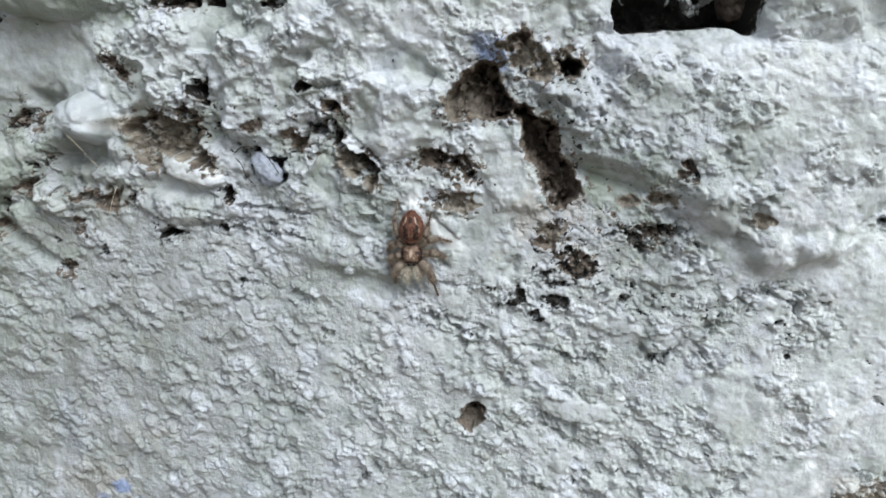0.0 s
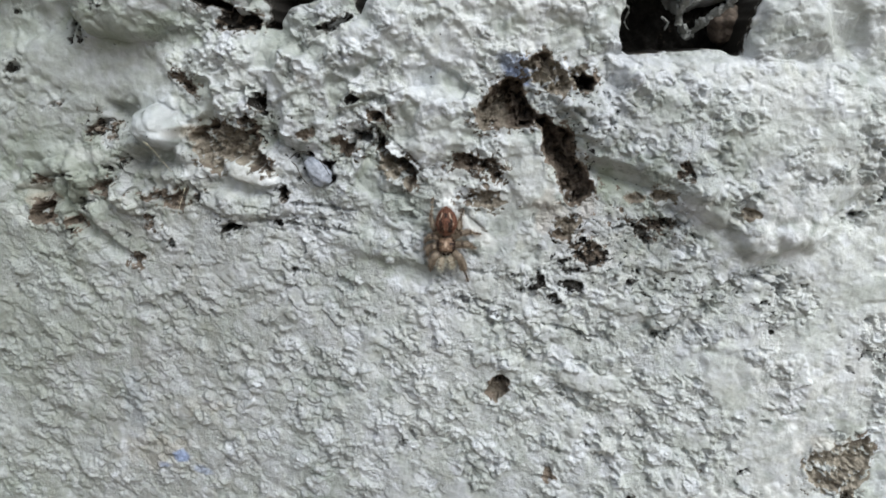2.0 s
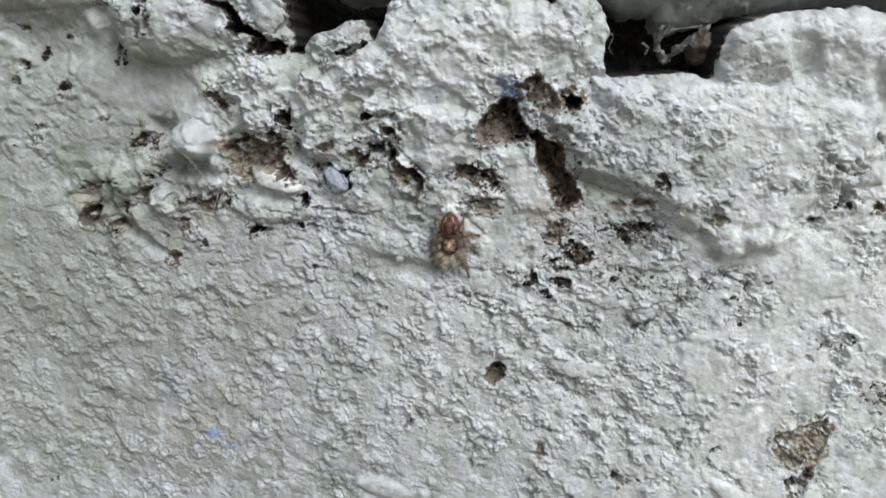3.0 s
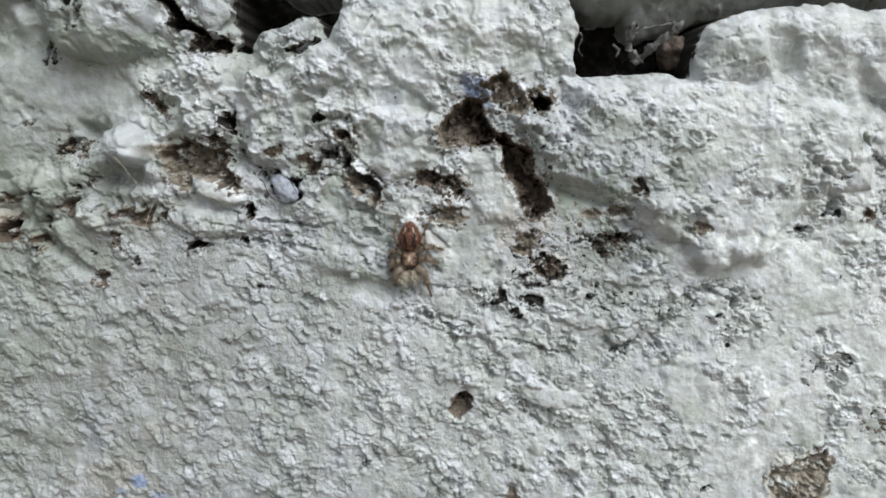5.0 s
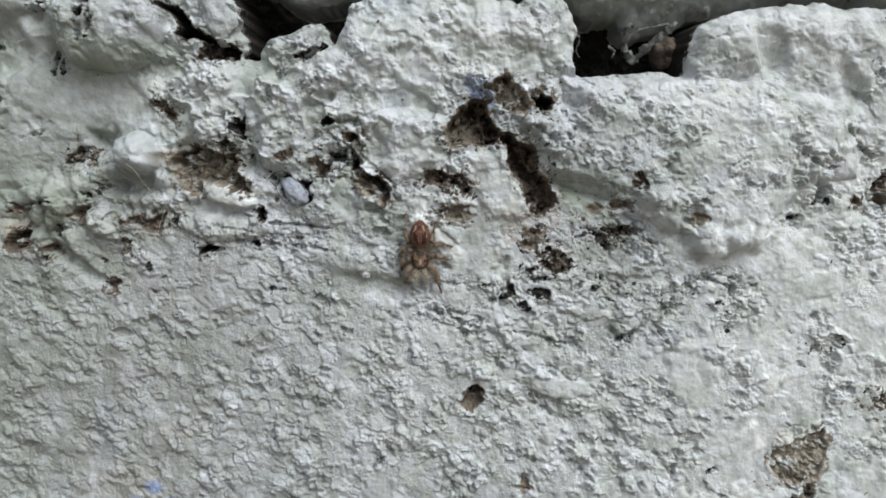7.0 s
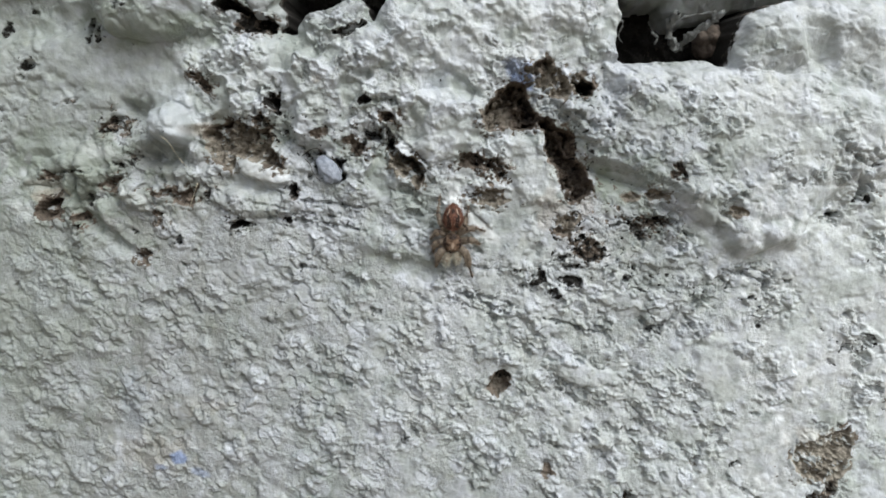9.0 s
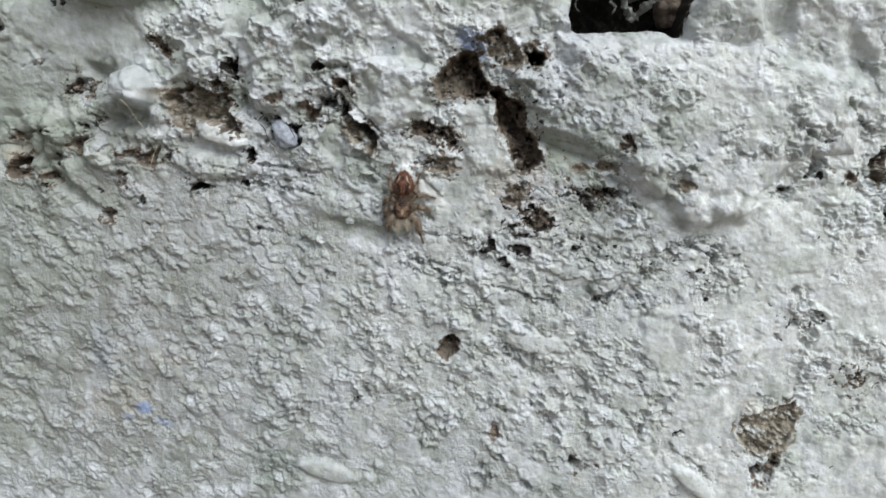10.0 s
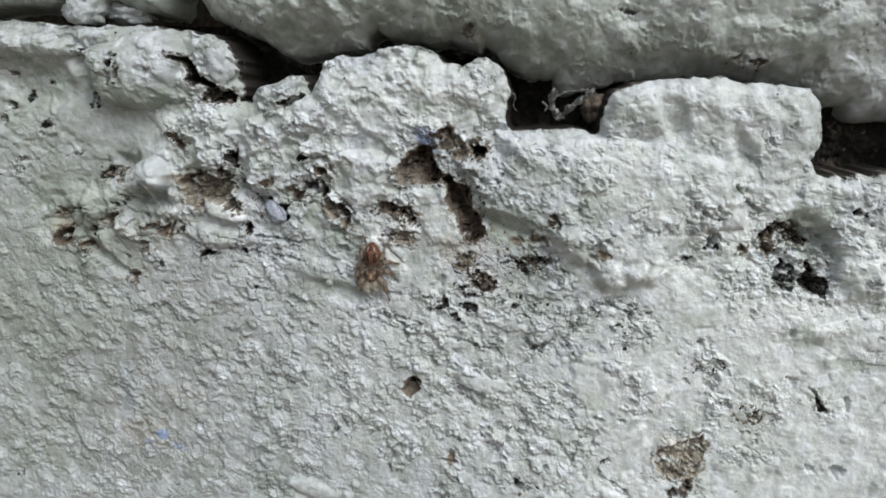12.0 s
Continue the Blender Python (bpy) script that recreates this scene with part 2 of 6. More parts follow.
def smooth(x, low, high):
    t = np.clip((x - low) / (high - low), 0, 1)
    return t * t * (3 - 2 * t)


def turned(u, v, cu, cv, ang):
    c, s = math.cos(radians(ang)), math.sin(radians(ang))
    return (u - cu) * c + (v - cv) * s, (v - cv) * c - (u - cu) * s


def to_line(u, v, points, closed=False):
    """Distance to a line of points; inside a closed one it is negative."""
    far, inside = np.full(u.shape, 1e9), np.zeros(u.shape, bool)
    ends = points[1:] + points[:1] if closed else points[1:]
    for (a, b), (c, d) in zip(points, ends):
        t = np.clip(((u - a) * (c - a) + (v - b) * (d - b)) / max((c - a) ** 2 + (d - b) ** 2, 1e-9), 0, 1)
        far = np.minimum(far, (u - a - t * (c - a)) ** 2 + (v - b - t * (d - b)) ** 2)
        if closed and abs(d - b) > 1e-9:
            inside ^= ((b > v) != (d > v)) & (u < (c - a) * (v - b) / (d - b) + a)
    return np.where(inside, -1, 1) * np.sqrt(far)


def grains(u, v, size, seed, share):
    """Rounded grains in a random scatter: their heights from 0 to 1, and a number of its own for each grain."""
    dice = np.random.RandomState(seed).rand(4, 256, 256)
    x, y = u / size + 900, v / size + 900
    i, j = np.floor(x).astype(int), np.floor(y).astype(int)
    high, own = np.zeros(u.shape), np.zeros(u.shape)
    for p in (-1, 0, 1):
        for q in (-1, 0, 1):
            k, m = (i + p) % 256, (j + q) % 256
            far = (x - i - p - 0.15 - 0.7 * dice[0][k, m]) ** 2 + (y - j - q - 0.15 - 0.7 * dice[1][k, m]) ** 2
            size_of = np.where(dice[2][k, m] < share, 0.24 + 0.50 * dice[3][k, m] ** 1.4, 1e-3)
            dome = np.sqrt(np.clip(1 - far / size_of**2, 0, 1)) * size_of / 0.74
            own = np.where(dome > high, (dice[2][k, m] * 7.3) % 1.0, own)
            high = np.maximum(high, dome)
    return high, own


class Face:
    """A weathered face as heights over a wall plane. u to the right, v up from 1 m over the ground, heights towards the viewer, all in millimetres."""

    MASKS = ("bare", "mould_and_shade", "rust", "blue", "algae_and_shade", "fresh_lit", "skin", "chalk", "dry_lit", "left_tone", "lime")

    def __init__(self, u0, u1, v0, v1, step):
        self.u0, self.v0, self.step = u0, v0, step
        self.u, self.v = np.meshgrid(np.arange(u0, u1 + step / 2, step), np.arange(v0, v1 + step / 2, step))
        self.h = np.zeros(self.u.shape)
        self.coarse = np.full(self.u.shape, 0.28)
        self.calm = np.zeros(self.u.shape)
        self.mask = {name: np.zeros(self.u.shape) for name in self.MASKS}
        self.edge = 0.75 * fbm(self.u, self.v, 2.0, 4, 40, 0.62)

    def near(self, points, margin):
        us, vs = [p[0] for p in points], [p[1] for p in points]
        i0, i1 = (int((w - self.v0) / self.step) for w in (min(vs) - margin, max(vs) + margin))
        j0, j1 = (int((w - self.u0) / self.step) for w in (min(us) - margin, max(us) + margin))
        return slice(max(i0, 0), max(i1, 0)), slice(max(j0, 0), max(j1, 0))

    def ellipse(self, cu, cv, ru, rv, ang, reach):
        r = max(ru, rv)
        s = self.near([(cu - r * reach, cv - r * reach), (cu + r * reach, cv + r * reach)], 0.5)
        a, b = turned(self.u[s], self.v[s], cu, cv, ang)
        return s, np.hypot(a / ru, b / rv)

    def bump(self, cu, cv, ru, rv, ang, height):
        s, d = self.ellipse(cu, cv, ru, rv, ang, 1.6)
        d = d + 0.25 * perlin(self.u[s], self.v[s], 4.0, 11)
        self.h[s] += height * (1 - smooth(d, 0.35, 1.35))

    def rough(self, cu, cv, ru, rv, ang, amount):
        s, d = self.ellipse(cu, cv, ru, rv, ang, 1.5)
        d = d + 0.3 * perlin(self.u[s], self.v[s], 9.0, 13)
        self.coarse[s] = np.maximum(self.coarse[s], amount * (1 - smooth(d, 0.7, 1.25)))

    def lobe(self, height, roll, points, wobble=0.5):
        """A body of mortar or thick paint with a rounded edge that rises over the width roll."""
        s = self.near(points, 2.0)
        d = to_line(self.u[s], self.v[s], points, True) + wobble * fbm(self.u[s], self.v[s], 3.6, 3, 41)
        x = np.clip(-d / roll, 0, 1)
        self.h[s] += height * np.sqrt(1 - (1 - x) ** 2)

    def swell(self, height, width, points):
        """A gentle rise that fades out at its edge."""
        s = self.near(points, width + 2)
        d = to_line(self.u[s], self.v[s], points, True) + 0.2 * width * fbm(self.u[s], self.v[s], 7.0, 3, 43)
        self.h[s] += height * (1 - smooth(d, -width, 0.3 * width))

    def settle(self, amount, soft, points):
        """A stretch where thick paint has flowed together and hides the grain."""
        s = self.near(points, soft + 2)
        d = to_line(self.u[s], self.v[s], points, True) + 0.35 * soft * fbm(self.u[s], self.v[s], 6.0, 3, 42)
        self.calm[s] = np.maximum(self.calm[s], amount * (1 - smooth(d, -soft, soft)))

    def grain(self):
        """Gritty old paint: flat-topped nodules with narrow clefts, smooth skins of thicker paint between them."""
        u, v, fresh_lit, calm = self.u, self.v, self.mask["fresh_lit"], self.calm
        self.coarse *= 0.6 + 0.55 * smooth(fbm(u, v, 9, 3, 3), -0.55, 0.45)
        rough = self.coarse
        crumbly = smooth(v + 0.12 * u - 7.5 * smooth(u, -24, -9) * (1 - smooth(u, 14, 24)) + 5 * perlin(u, v, 18, 4), -2, 8)
        soft = (1 - crumbly) * (1 - smooth(u + 0.4 * v + 8 * perlin(u, v, 18, 8), -52, -8))
        a, b = turned(u, v, 0, 0, -34)
        wu = a / 1.35 + 0.34 * perlin(u, v, 2.6, 21) + 0.26 * perlin(u, v, 1.1, 22)
        wv = b + 0.34 * perlin(u, v, 2.6, 23) + 0.26 * perlin(u, v, 1.1, 24)
        small = perlin(u, v, 0.62, 73)
        self.h += 0.55 * fbm(u, v, 26, 2, 1) + (0.20 + 0.15 * crumbly) * fbm(u, v, 6.5, 2, 5)
        dents = smooth(fbm(u, v, 6.5, 3, 14, 0.5), 0.12, 0.42) * crumbly * (1 - smooth(u, 0, 25)) * (1 - 0.7 * calm)
        self.h -= 0.75 * dents
        calm = np.maximum(calm, 0.85 * dents)
        grit = np.clip(smooth(fbm(u, v, 6, 3, 71, 0.6), -0.5, 0.25) * (1.15 * rough + 0.55 * crumbly) + 0.12, 0, 1.2) * (1 - 0.6 * calm)
        heave = fbm(u, v, 5.2, 3, 12, 0.55)
        slump = fbm(u, v + 1.7 * heave, 5.2, 3, 12, 0.55)
        self.h += (0.08 + 0.5 * crumbly * (1 - 0.55 * calm) * (1 - 0.6 * smooth(u, 0, 28))) * slump
        low, shade = grains(wu, wv, 2.5, 81, 0.55)
        mid, shade_mid = grains(wu, wv, 1.35, 82, 0.66)
        fine = grains(wu, wv, 0.75, 83, 0.55)[0]
        nodules, shade_nodules = grains(u + 0.5 * perlin(u, v, 2.2, 51), v + 0.5 * perlin(u, v, 2.2, 53), 3.1, 85, 0.42)
        self.h += 0.34 * soft * nodules
        mesa_low, mesa_mid, mesa_fine = smooth(low, 0.12, 0.55), smooth(mid + 0.10 * small, 0.10, 0.42), smooth(fine, 0.08, 0.40)
        bed = 0.24 * mesa_low + 0.10 * low + (0.30 - 0.08 * soft) * mesa_mid + (0.26 - 0.12 * soft) * mesa_fine + 0.26 * fbm(wu, wv, 3.0, 3, 95, 0.5)
        ridge = np.abs(perlin(wu, wv, 2.1, 7) + 0.4 * perlin(u, v, 0.9, 9))
        broken = smooth(perlin(u, v, 3.0, 10) + 0.3 * small, 0.05, 0.4)
        bed = bed - (0.32 - 0.2 * soft) * broken * (1 - smooth(ridge, 0.02, 0.13))
        flecks = grains(wu + 40, wv, 1.3, 84, 0.2)[0]
        bed = bed - (0.62 - 0.3 * soft) * smooth(flecks + 0.12 * small, 0.12, 0.40)
        ridge = np.abs(perlin(wu, wv, 1.15, 28) + 0.4 * small)
        bed = bed - (0.14 - 0.08 * soft) * smooth(perlin(u, v, 2.2, 29), -0.05, 0.3) * (1 - smooth(ridge, 0.02, 0.16))
        chips = smooth(perlin(wu, wv, 1.5, 75) + 0.45 * small, 0.42, 0.58)
        dimples = smooth(perlin(u, v, 4.2, 16) + 0.5 * perlin(u, v, 1.9, 17) + 0.15 * small, 0.30, 0.58)
        lumps = smooth(perlin(u, v, 2.9, 18) + 0.5 * perlin(u, v, 1.3, 19) + 0.22 * small, 0.16, 0.46)
        layer = fbm(wu, wv, 4.6, 4, 26, 0.55)
        rubble = grit * (bed - 0.26 * chips) - (0.06 + 0.34 * crumbly) * dimples * (1 - 0.6 * calm) + 0.20 * crumbly * lumps * (1 - 0.5 * calm)
        island = crumbly * (1 - 0.75 * calm) * (1 - 0.5 * smooth(u, 0, 28)) * (0.55 * smooth(layer, -0.22, -0.12) + 0.45 * smooth(layer, 0.06, 0.15))
        rubble = rubble + 0.52 * island + (0.02 + 0.04 * grit) * small
        rubble = rubble + 0.16 * fbm(u, v, 5.0, 2, 6)
        skin = smooth(fbm(u, v, 7, 3, 91, 0.6) + 0.85 * fresh_lit + 1.1 * calm - 0.95 * rough - 0.15 * crumbly, -0.2, 0.2)
        knobs = grains(u + 0.6 * perlin(u, v, 2.4, 92), v + 0.6 * perlin(u, v, 2.4, 90), 3.0, 93, 0.35)[0]
        nubs = grains(u + 0.3 * perlin(u, v, 1.2, 92), v, 1.3, 97, 0.16)[0]
        cover = 0.12 + 0.28 * knobs + 0.20 * nubs + 0.20 * fbm(u, v, 3.4, 4, 94, 0.55) + 0.12 * fine * smooth(perlin(u, v, 5.0, 98), -0.3, 0.3) * (1 - 0.6 * smooth(u, 20, 45)) - 0.14 * chips * crumbly
        high = np.log(np.exp(9 * np.clip(0.62 * rubble, -3, 3)) + np.exp(9 * cover)) / 9
        self.h += rubble * (1 - skin) + high * skin
        self.mask["skin"] = skin
        self.mask["chalk"] = np.clip(np.maximum(np.maximum(np.maximum(mid * shade_mid, low * shade), 0.9 * soft * nodules * shade_nodules), 0.8 * island * smooth(fbm(u, v, 2.4, 3, 100), -0.3, 0.2)), 0, 1)
        # green film in dents and low ground, which also paints their shade
        self.mask["algae_and_shade"] = np.maximum(self.mask["algae_and_shade"], 0.22 * crumbly * (1 - smooth(island, 0.1, 0.5)) * smooth(fbm(u, v, 11, 2, 102), -0.3, 0.3) + 0.38 * dents)
        self.mask["mould_and_shade"] = np.maximum(self.mask["mould_and_shade"], 0.62 * smooth(perlin(u, v, 0.95, 34) + 0.5 * perlin(u, v, 8, 35) + 0.04 * crumbly, 1.0, 1.12))

    def sink(self, s, d, low, high, depth, bare, mould_and_shade, crumbly=1.0):
        m = 1 - smooth(d, low, high)
        floor = 0.5 * fbm(self.u[s], self.v[s], 1.7, 4, 30, 0.6)
        self.h[s] += m * (floor - 1.0 * depth)
        crumbs = crumbly * smooth(fbm(self.u[s], self.v[s], 1.7, 4, 36, 0.7), 0.16, 0.42)
        self.h[s] += 0.4 * m * crumbs
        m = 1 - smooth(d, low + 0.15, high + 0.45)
        # deep floors turn near-black: shade painted in along with the mould
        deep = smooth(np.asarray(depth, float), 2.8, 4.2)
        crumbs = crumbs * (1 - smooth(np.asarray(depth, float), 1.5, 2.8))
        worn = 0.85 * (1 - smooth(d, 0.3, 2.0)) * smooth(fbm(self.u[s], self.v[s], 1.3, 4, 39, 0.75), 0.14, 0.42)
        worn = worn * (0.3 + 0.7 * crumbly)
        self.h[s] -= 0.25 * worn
        self.mask["bare"][s] = np.maximum(self.mask["bare"][s], worn * max(bare - 0.2 * mould_and_shade, 0))
        self.mask["mould_and_shade"][s] = np.maximum(self.mask["mould_and_shade"][s], 0.8 * worn * mould_and_shade * smooth(fbm(self.u[s], self.v[s], 0.9, 3, 31), 0.0, 0.3))
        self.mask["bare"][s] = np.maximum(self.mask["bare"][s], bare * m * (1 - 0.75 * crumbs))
        self.mask["mould_and_shade"][s] = np.maximum(self.mask["mould_and_shade"][s], mould_and_shade * 0.9 * m * np.maximum(deep, smooth(fbm(self.u[s], self.v[s], 1.3, 3, 33), 0.35 - 1.0 * mould_and_shade, 0.85 - 1.0 * mould_and_shade)))

    def hollow(self, depth, bare, mould_and_shade, points):
        s = self.near(points, 2.0)
        d = to_line(self.u[s], self.v[s], points, True) + 0.5 * self.edge[s]
        vs = [p[1] for p in points]
        depth = depth * (1 + 0.4 * np.clip((2 * self.v[s] - min(vs) - max(vs)) / (max(vs) - min(vs)), -1, 1))
        self.h[s] += 0.15 * np.exp(-((d - 0.35) / 0.4) ** 2)
        ledge = smooth(fbm(self.u[s], self.v[s], 2.4, 4, 38, 0.65), 0.0, 0.12)
        depth = depth * (1 - 0.45 * ledge)
        self.sink(s, d, -0.28, 0.12, depth, bare, mould_and_shade)

    def pit(self, cu, cv, ru, rv, ang, depth, bare, mould_and_shade):
        s, d = self.ellipse(cu, cv, ru, rv, ang, 1.9)
        d = (d - 1) * min(ru, rv) + 0.6 * self.edge[s]
        self.sink(s, d, -0.4, 0.22, 0.85 * depth, bare, 0.85 * mould_and_shade, 0.0)

    def crack(self, width, depth, points):
        s = self.near(points, 2.0)
        d = to_line(self.u[s], self.v[s], points) + 0.5 * self.edge[s] - width / 2
        self.sink(s, d, -0.2, 0.18, depth, 0.25, 0.5)

    def plate(self, height, soft, points):
        s = self.near(points, 2.0)
        d = to_line(self.u[s], self.v[s], points, True) + 0.6 * self.edge[s]
        self.h[s] += height * (1 - smooth(d, -soft, 0.12)) ** 0.7

    def smear(self, cu, cv, ru, rv, ang, height):
        """A smooth dab of thick paint that fills the grain."""
        s, d = self.ellipse(cu, cv, ru, rv, ang, 1.7)
        d = d + 0.15 * fbm(self.u[s], self.v[s], 2.5, 2, 44)
        m = 1 - smooth(d, 0.72, 1.08)
        level = float((self.h[s] * m).sum() / max(m.sum(), 1))
        self.h[s] = self.h[s] * (1 - m) + m * (level + height * np.sqrt(np.clip(1.15 - d * d, 0, 1)) + 0.15 * (self.h[s] - level) + 0.12 * fbm(self.u[s], self.v[s], 2.0, 3, 45))
        self.mask["fresh_lit"][s] = np.maximum(self.mask["fresh_lit"][s], 0.25 * m)
        self.mask["skin"][s] = np.maximum(self.mask["skin"][s], m)

    def stain(self, kind, amount, cu, cv, ru, rv, ang):
        s, d = self.ellipse(cu, cv, ru, rv, ang, 1.6)
        u, v = self.u[s], self.v[s]
        if kind in ("mould_and_shade", "bare"):
            spots = smooth(fbm(u, v, 1.15, 4, 50 if kind == "mould_and_shade" else 56, 0.75) + 0.9 * (amount - 0.85) - 0.55 * smooth(d, 0.2, 1.25), -0.1, 0.5) * (d < 1.5)
            spots = spots * (0.9 if kind == "bare" else 0.8)
            self.h[s] -= 0.3 * spots * (0.4 + fbm(u, v, 0.8, 2, 57))
        else:
            spots = amount * (1 - smooth(d + 0.5 * fbm(u, v, 2.0, 2, 52), 0.55, 1.2))
        self.mask[kind][s] = np.maximum(self.mask[kind][s], spots)

    def height(self, u, v):
        i, j = int(round((v - self.v0) / self.step)), int(round((u - self.u0) / self.step))
        return float(self.h[max(i - 2, 0) : i + 3, max(j - 2, 0) : j + 3].max())

    def mesh(self, name, keep=None):
        rows, cols = self.u.shape
        index = np.arange(rows * cols).reshape(rows, cols)
        quads = np.stack([index[:-1, :-1], index[:-1, 1:], index[1:, 1:], index[1:, :-1]], -1)
        if keep is not None:
            quads = quads[keep[:-1, :-1] & keep[1:, 1:] & keep[:-1, 1:] & keep[1:, :-1]]
        quads = quads.reshape(-1, 4)
        used = np.unique(quads)
        back = np.zeros(rows * cols, int)
        back[used] = np.arange(len(used))
        quads = back[quads]
        places = np.stack([self.u, -self.h, self.v], -1).reshape(-1, 3)[used] / 1000
        me = bpy.data.meshes.new(name)
        me.vertices.add(len(places))
        me.vertices.foreach_set("co", places.ravel())
        me.loops.add(quads.size)
        me.loops.foreach_set("vertex_index", quads.ravel().astype(np.int32))
        me.polygons.add(len(quads))
        me.polygons.foreach_set("loop_start", np.arange(0, quads.size, 4, dtype=np.int32))
        me.update(calc_edges=True)
        me.polygons.foreach_set("use_smooth", np.ones(len(quads), bool))
        for key, values in self.mask.items():
            me.attributes.new(key, "FLOAT", "POINT").data.foreach_set("value", values.ravel()[used].astype(np.float32))
        me.materials.append(PAINT)
        return me


def part(name, bm, mat, parent, label=""):
    """Links a bmesh as one mesh object under a thing or a part."""
    me = bpy.data.meshes.new(name)
    bm.to_mesh(me)
    bm.free()
    me.materials.append(mat)
    ob = new(name, me)
    ob.parent = parent
    return tagged(ob, label)


# ---- the wall ----
wall = tagged(new("wall_north"), "old block wall in thick crumbling white paint", "wall", kind="structure")
wall.location = (0, 0, 1)

face = Face(-87, 88, -57, 44, 0.125)

# mounds and hollows of the mortar under the paint
face.lobe(2.8, 2.8, [(-74.6, 41.5), (-69.0, 41.4), (-63.6, 40.8), (-56.8, 39.0), (-55.4, 37.3), (-59.8, 36.4), (-64.8, 36.8), (-69.5, 36.3), (-75.0, 36.7)])
face.lobe(5.4, 4.8, [(-54.4, 38.2), (-47.9, 40.1), (-41.5, 41.3), (-37.5, 40.3), (-36.9, 37.6), (-38.0, 33.2), (-39.2, 30.1), (-42.1, 28.3), (-46.7, 27.7), (-50.8, 28.8), (-53.4, 31.7), (-54.7, 35.4)])
face.lobe(4.2, 2.6, [(-45.9, 18.8), (-43.6, 19.9), (-41.0, 19.0), (-39.7, 16.8), (-40.2, 14.5), (-42.4, 13.2), (-44.6, 13.6), (-46.0, 15.3), (-46.4, 17.1)], 0.3)
face.lobe(1.2, 2.0, [(-37.8, 7.8), (-33.7, 8.3), (-29.3, 7.4), (-23.9, 6.6), (-24.9, 4.8), (-28.6, 3.7), (-33.1, 3.5), (-36.2, 4.7), (-38.0, 6.0)])
face.lobe(1.0, 2.0, [(-50.9, 9.0), (-47.4, 8.6), (-44.7, 7.3), (-43.6, 5.0), (-46.0, 3.6), (-48.7, 4.5), (-51.1, 6.3)])
face.lobe(0.9, 2.5, [(-57.0, 14.3), (-52.3, 15.0), (-49.7, 13.0), (-50.8, 9.9), (-53.8, 9.5), (-57.4, 10.5)])
face.lobe(1.5, 4.5, [(-26.5, 26.6), (-19.2, 28.5), (-16.0, 24.9), (-14.4, 20.8), (-15.4, 16.2), (-17.7, 13.8), (-23.3, 13.1), (-26.3, 14.9), (-27.6, 17.5), (-27.7, 20.8), (-27.1, 24.1)])
face.lobe(1.2, 2.4, [(-18.8, 28.1), (-17.1, 29.7), (-14.2, 30.3), (-11.7, 28.0), (-11.4, 25.2), (-16.0, 24.1), (-19.0, 24.9)], 0.3)
face.lobe(1.4, 4.0, [(-38.4, 25.8), (-34.7, 28.7), (-27.8, 28.6), (-27.6, 24.9), (-28.3, 21.2), (-28.0, 17.9), (-30.3, 16.6), (-33.8, 17.4), (-37.3, 17.9), (-38.3, 21.7)])
face.lobe(1.5, 3.0, [(-12.0, 20.3), (-7.8, 21.6), (-2.7, 22.3), (1.4, 20.7), (1.0, 16.6), (1.4, 13.7), (-2.8, 12.4), (-6.2, 11.1), (-9.2, 13.2), (-11.3, 15.7)])
face.lobe(1.9, 6.5, [(10.4, 20.7), (17.7, 21.9), (17.6, 25.4), (33.3, 25.3), (44.9, 24.4), (58.0, 20.5), (59.3, 10.2), (52.5, 10.2), (48.2, 6.0), (45.5, 1.8), (41.6, -0.2), (38.4, -0.5), (35.5, 0.8), (34.1, 3.2), (30.8, 4.0), (27.8, 6.3), (25.6, 7.8), (21.5, 9.0), (17.3, 10.4), (14.4, 12.5), (13.1, 14.9), (13.8, 17.4)])
face.lobe(1.0, 2.2, [(8.0, 18.6), (10.9, 20.4), (13.7, 20.0), (17.0, 20.2), (18.7, 17.8), (17.2, 14.5), (13.9, 15.1), (10.9, 17.0)])
face.lobe(0.5, 4.0, [(67.8, -7.9), (70.8, -6.3), (76.8, -3.6), (87.4, -3.0), (91.6, -8.6), (83.9, -11.8), (77.7, -11.4), (72.9, -8.9)], 0.4)
face.lobe(1.0, 3.0, [(-64.7, 12.1), (-56.3, 12.1), (-52.9, 9.5), (-54.4, 8.1), (-59.9, 9.4), (-62.5, 7.6), (-66.2, 8.0)])
face.swell(1.7, 9.0, [(-18.4, 28.9), (-13.8, 33.0), (-11.1, 36.5), (-5.7, 37.3), (-1.3, 38.6), (4.1, 38.4), (8.1, 36.6), (12.1, 36.1), (16.5, 37.2), (18.9, 34.7), (18.8, 27.7), (12.6, 26.6), (7.1, 27.4), (3.6, 25.0), (-1.9, 23.5), (-9.2, 24.7), (-15.6, 25.8)])
face.swell(1.5, 9.0, [(34.1, 31.6), (37.9, 34.3), (43.9, 35.3), (56.1, 35.2), (63.2, 34.1), (67.4, 31.6), (68.9, 27.3), (67.6, 23.7), (64.7, 22.8), (57.4, 24.3), (48.4, 25.4), (39.6, 25.2), (35.1, 24.8), (34.0, 28.1)])
face.lobe(0.7, 2.5, [(34.2, 31.6), (38.1, 34.2), (41.7, 33.6), (43.8, 30.1), (45.3, 26.2), (43.5, 24.6), (39.9, 24.4), (35.4, 24.6), (34.2, 28.1)], 0.3)
face.swell(1.0, 2.4, [(26.4, 9.9), (30.4, 11.5), (33.8, 9.1), (35.0, 5.4), (33.8, 2.8), (30.5, 3.6), (27.5, 5.9)])
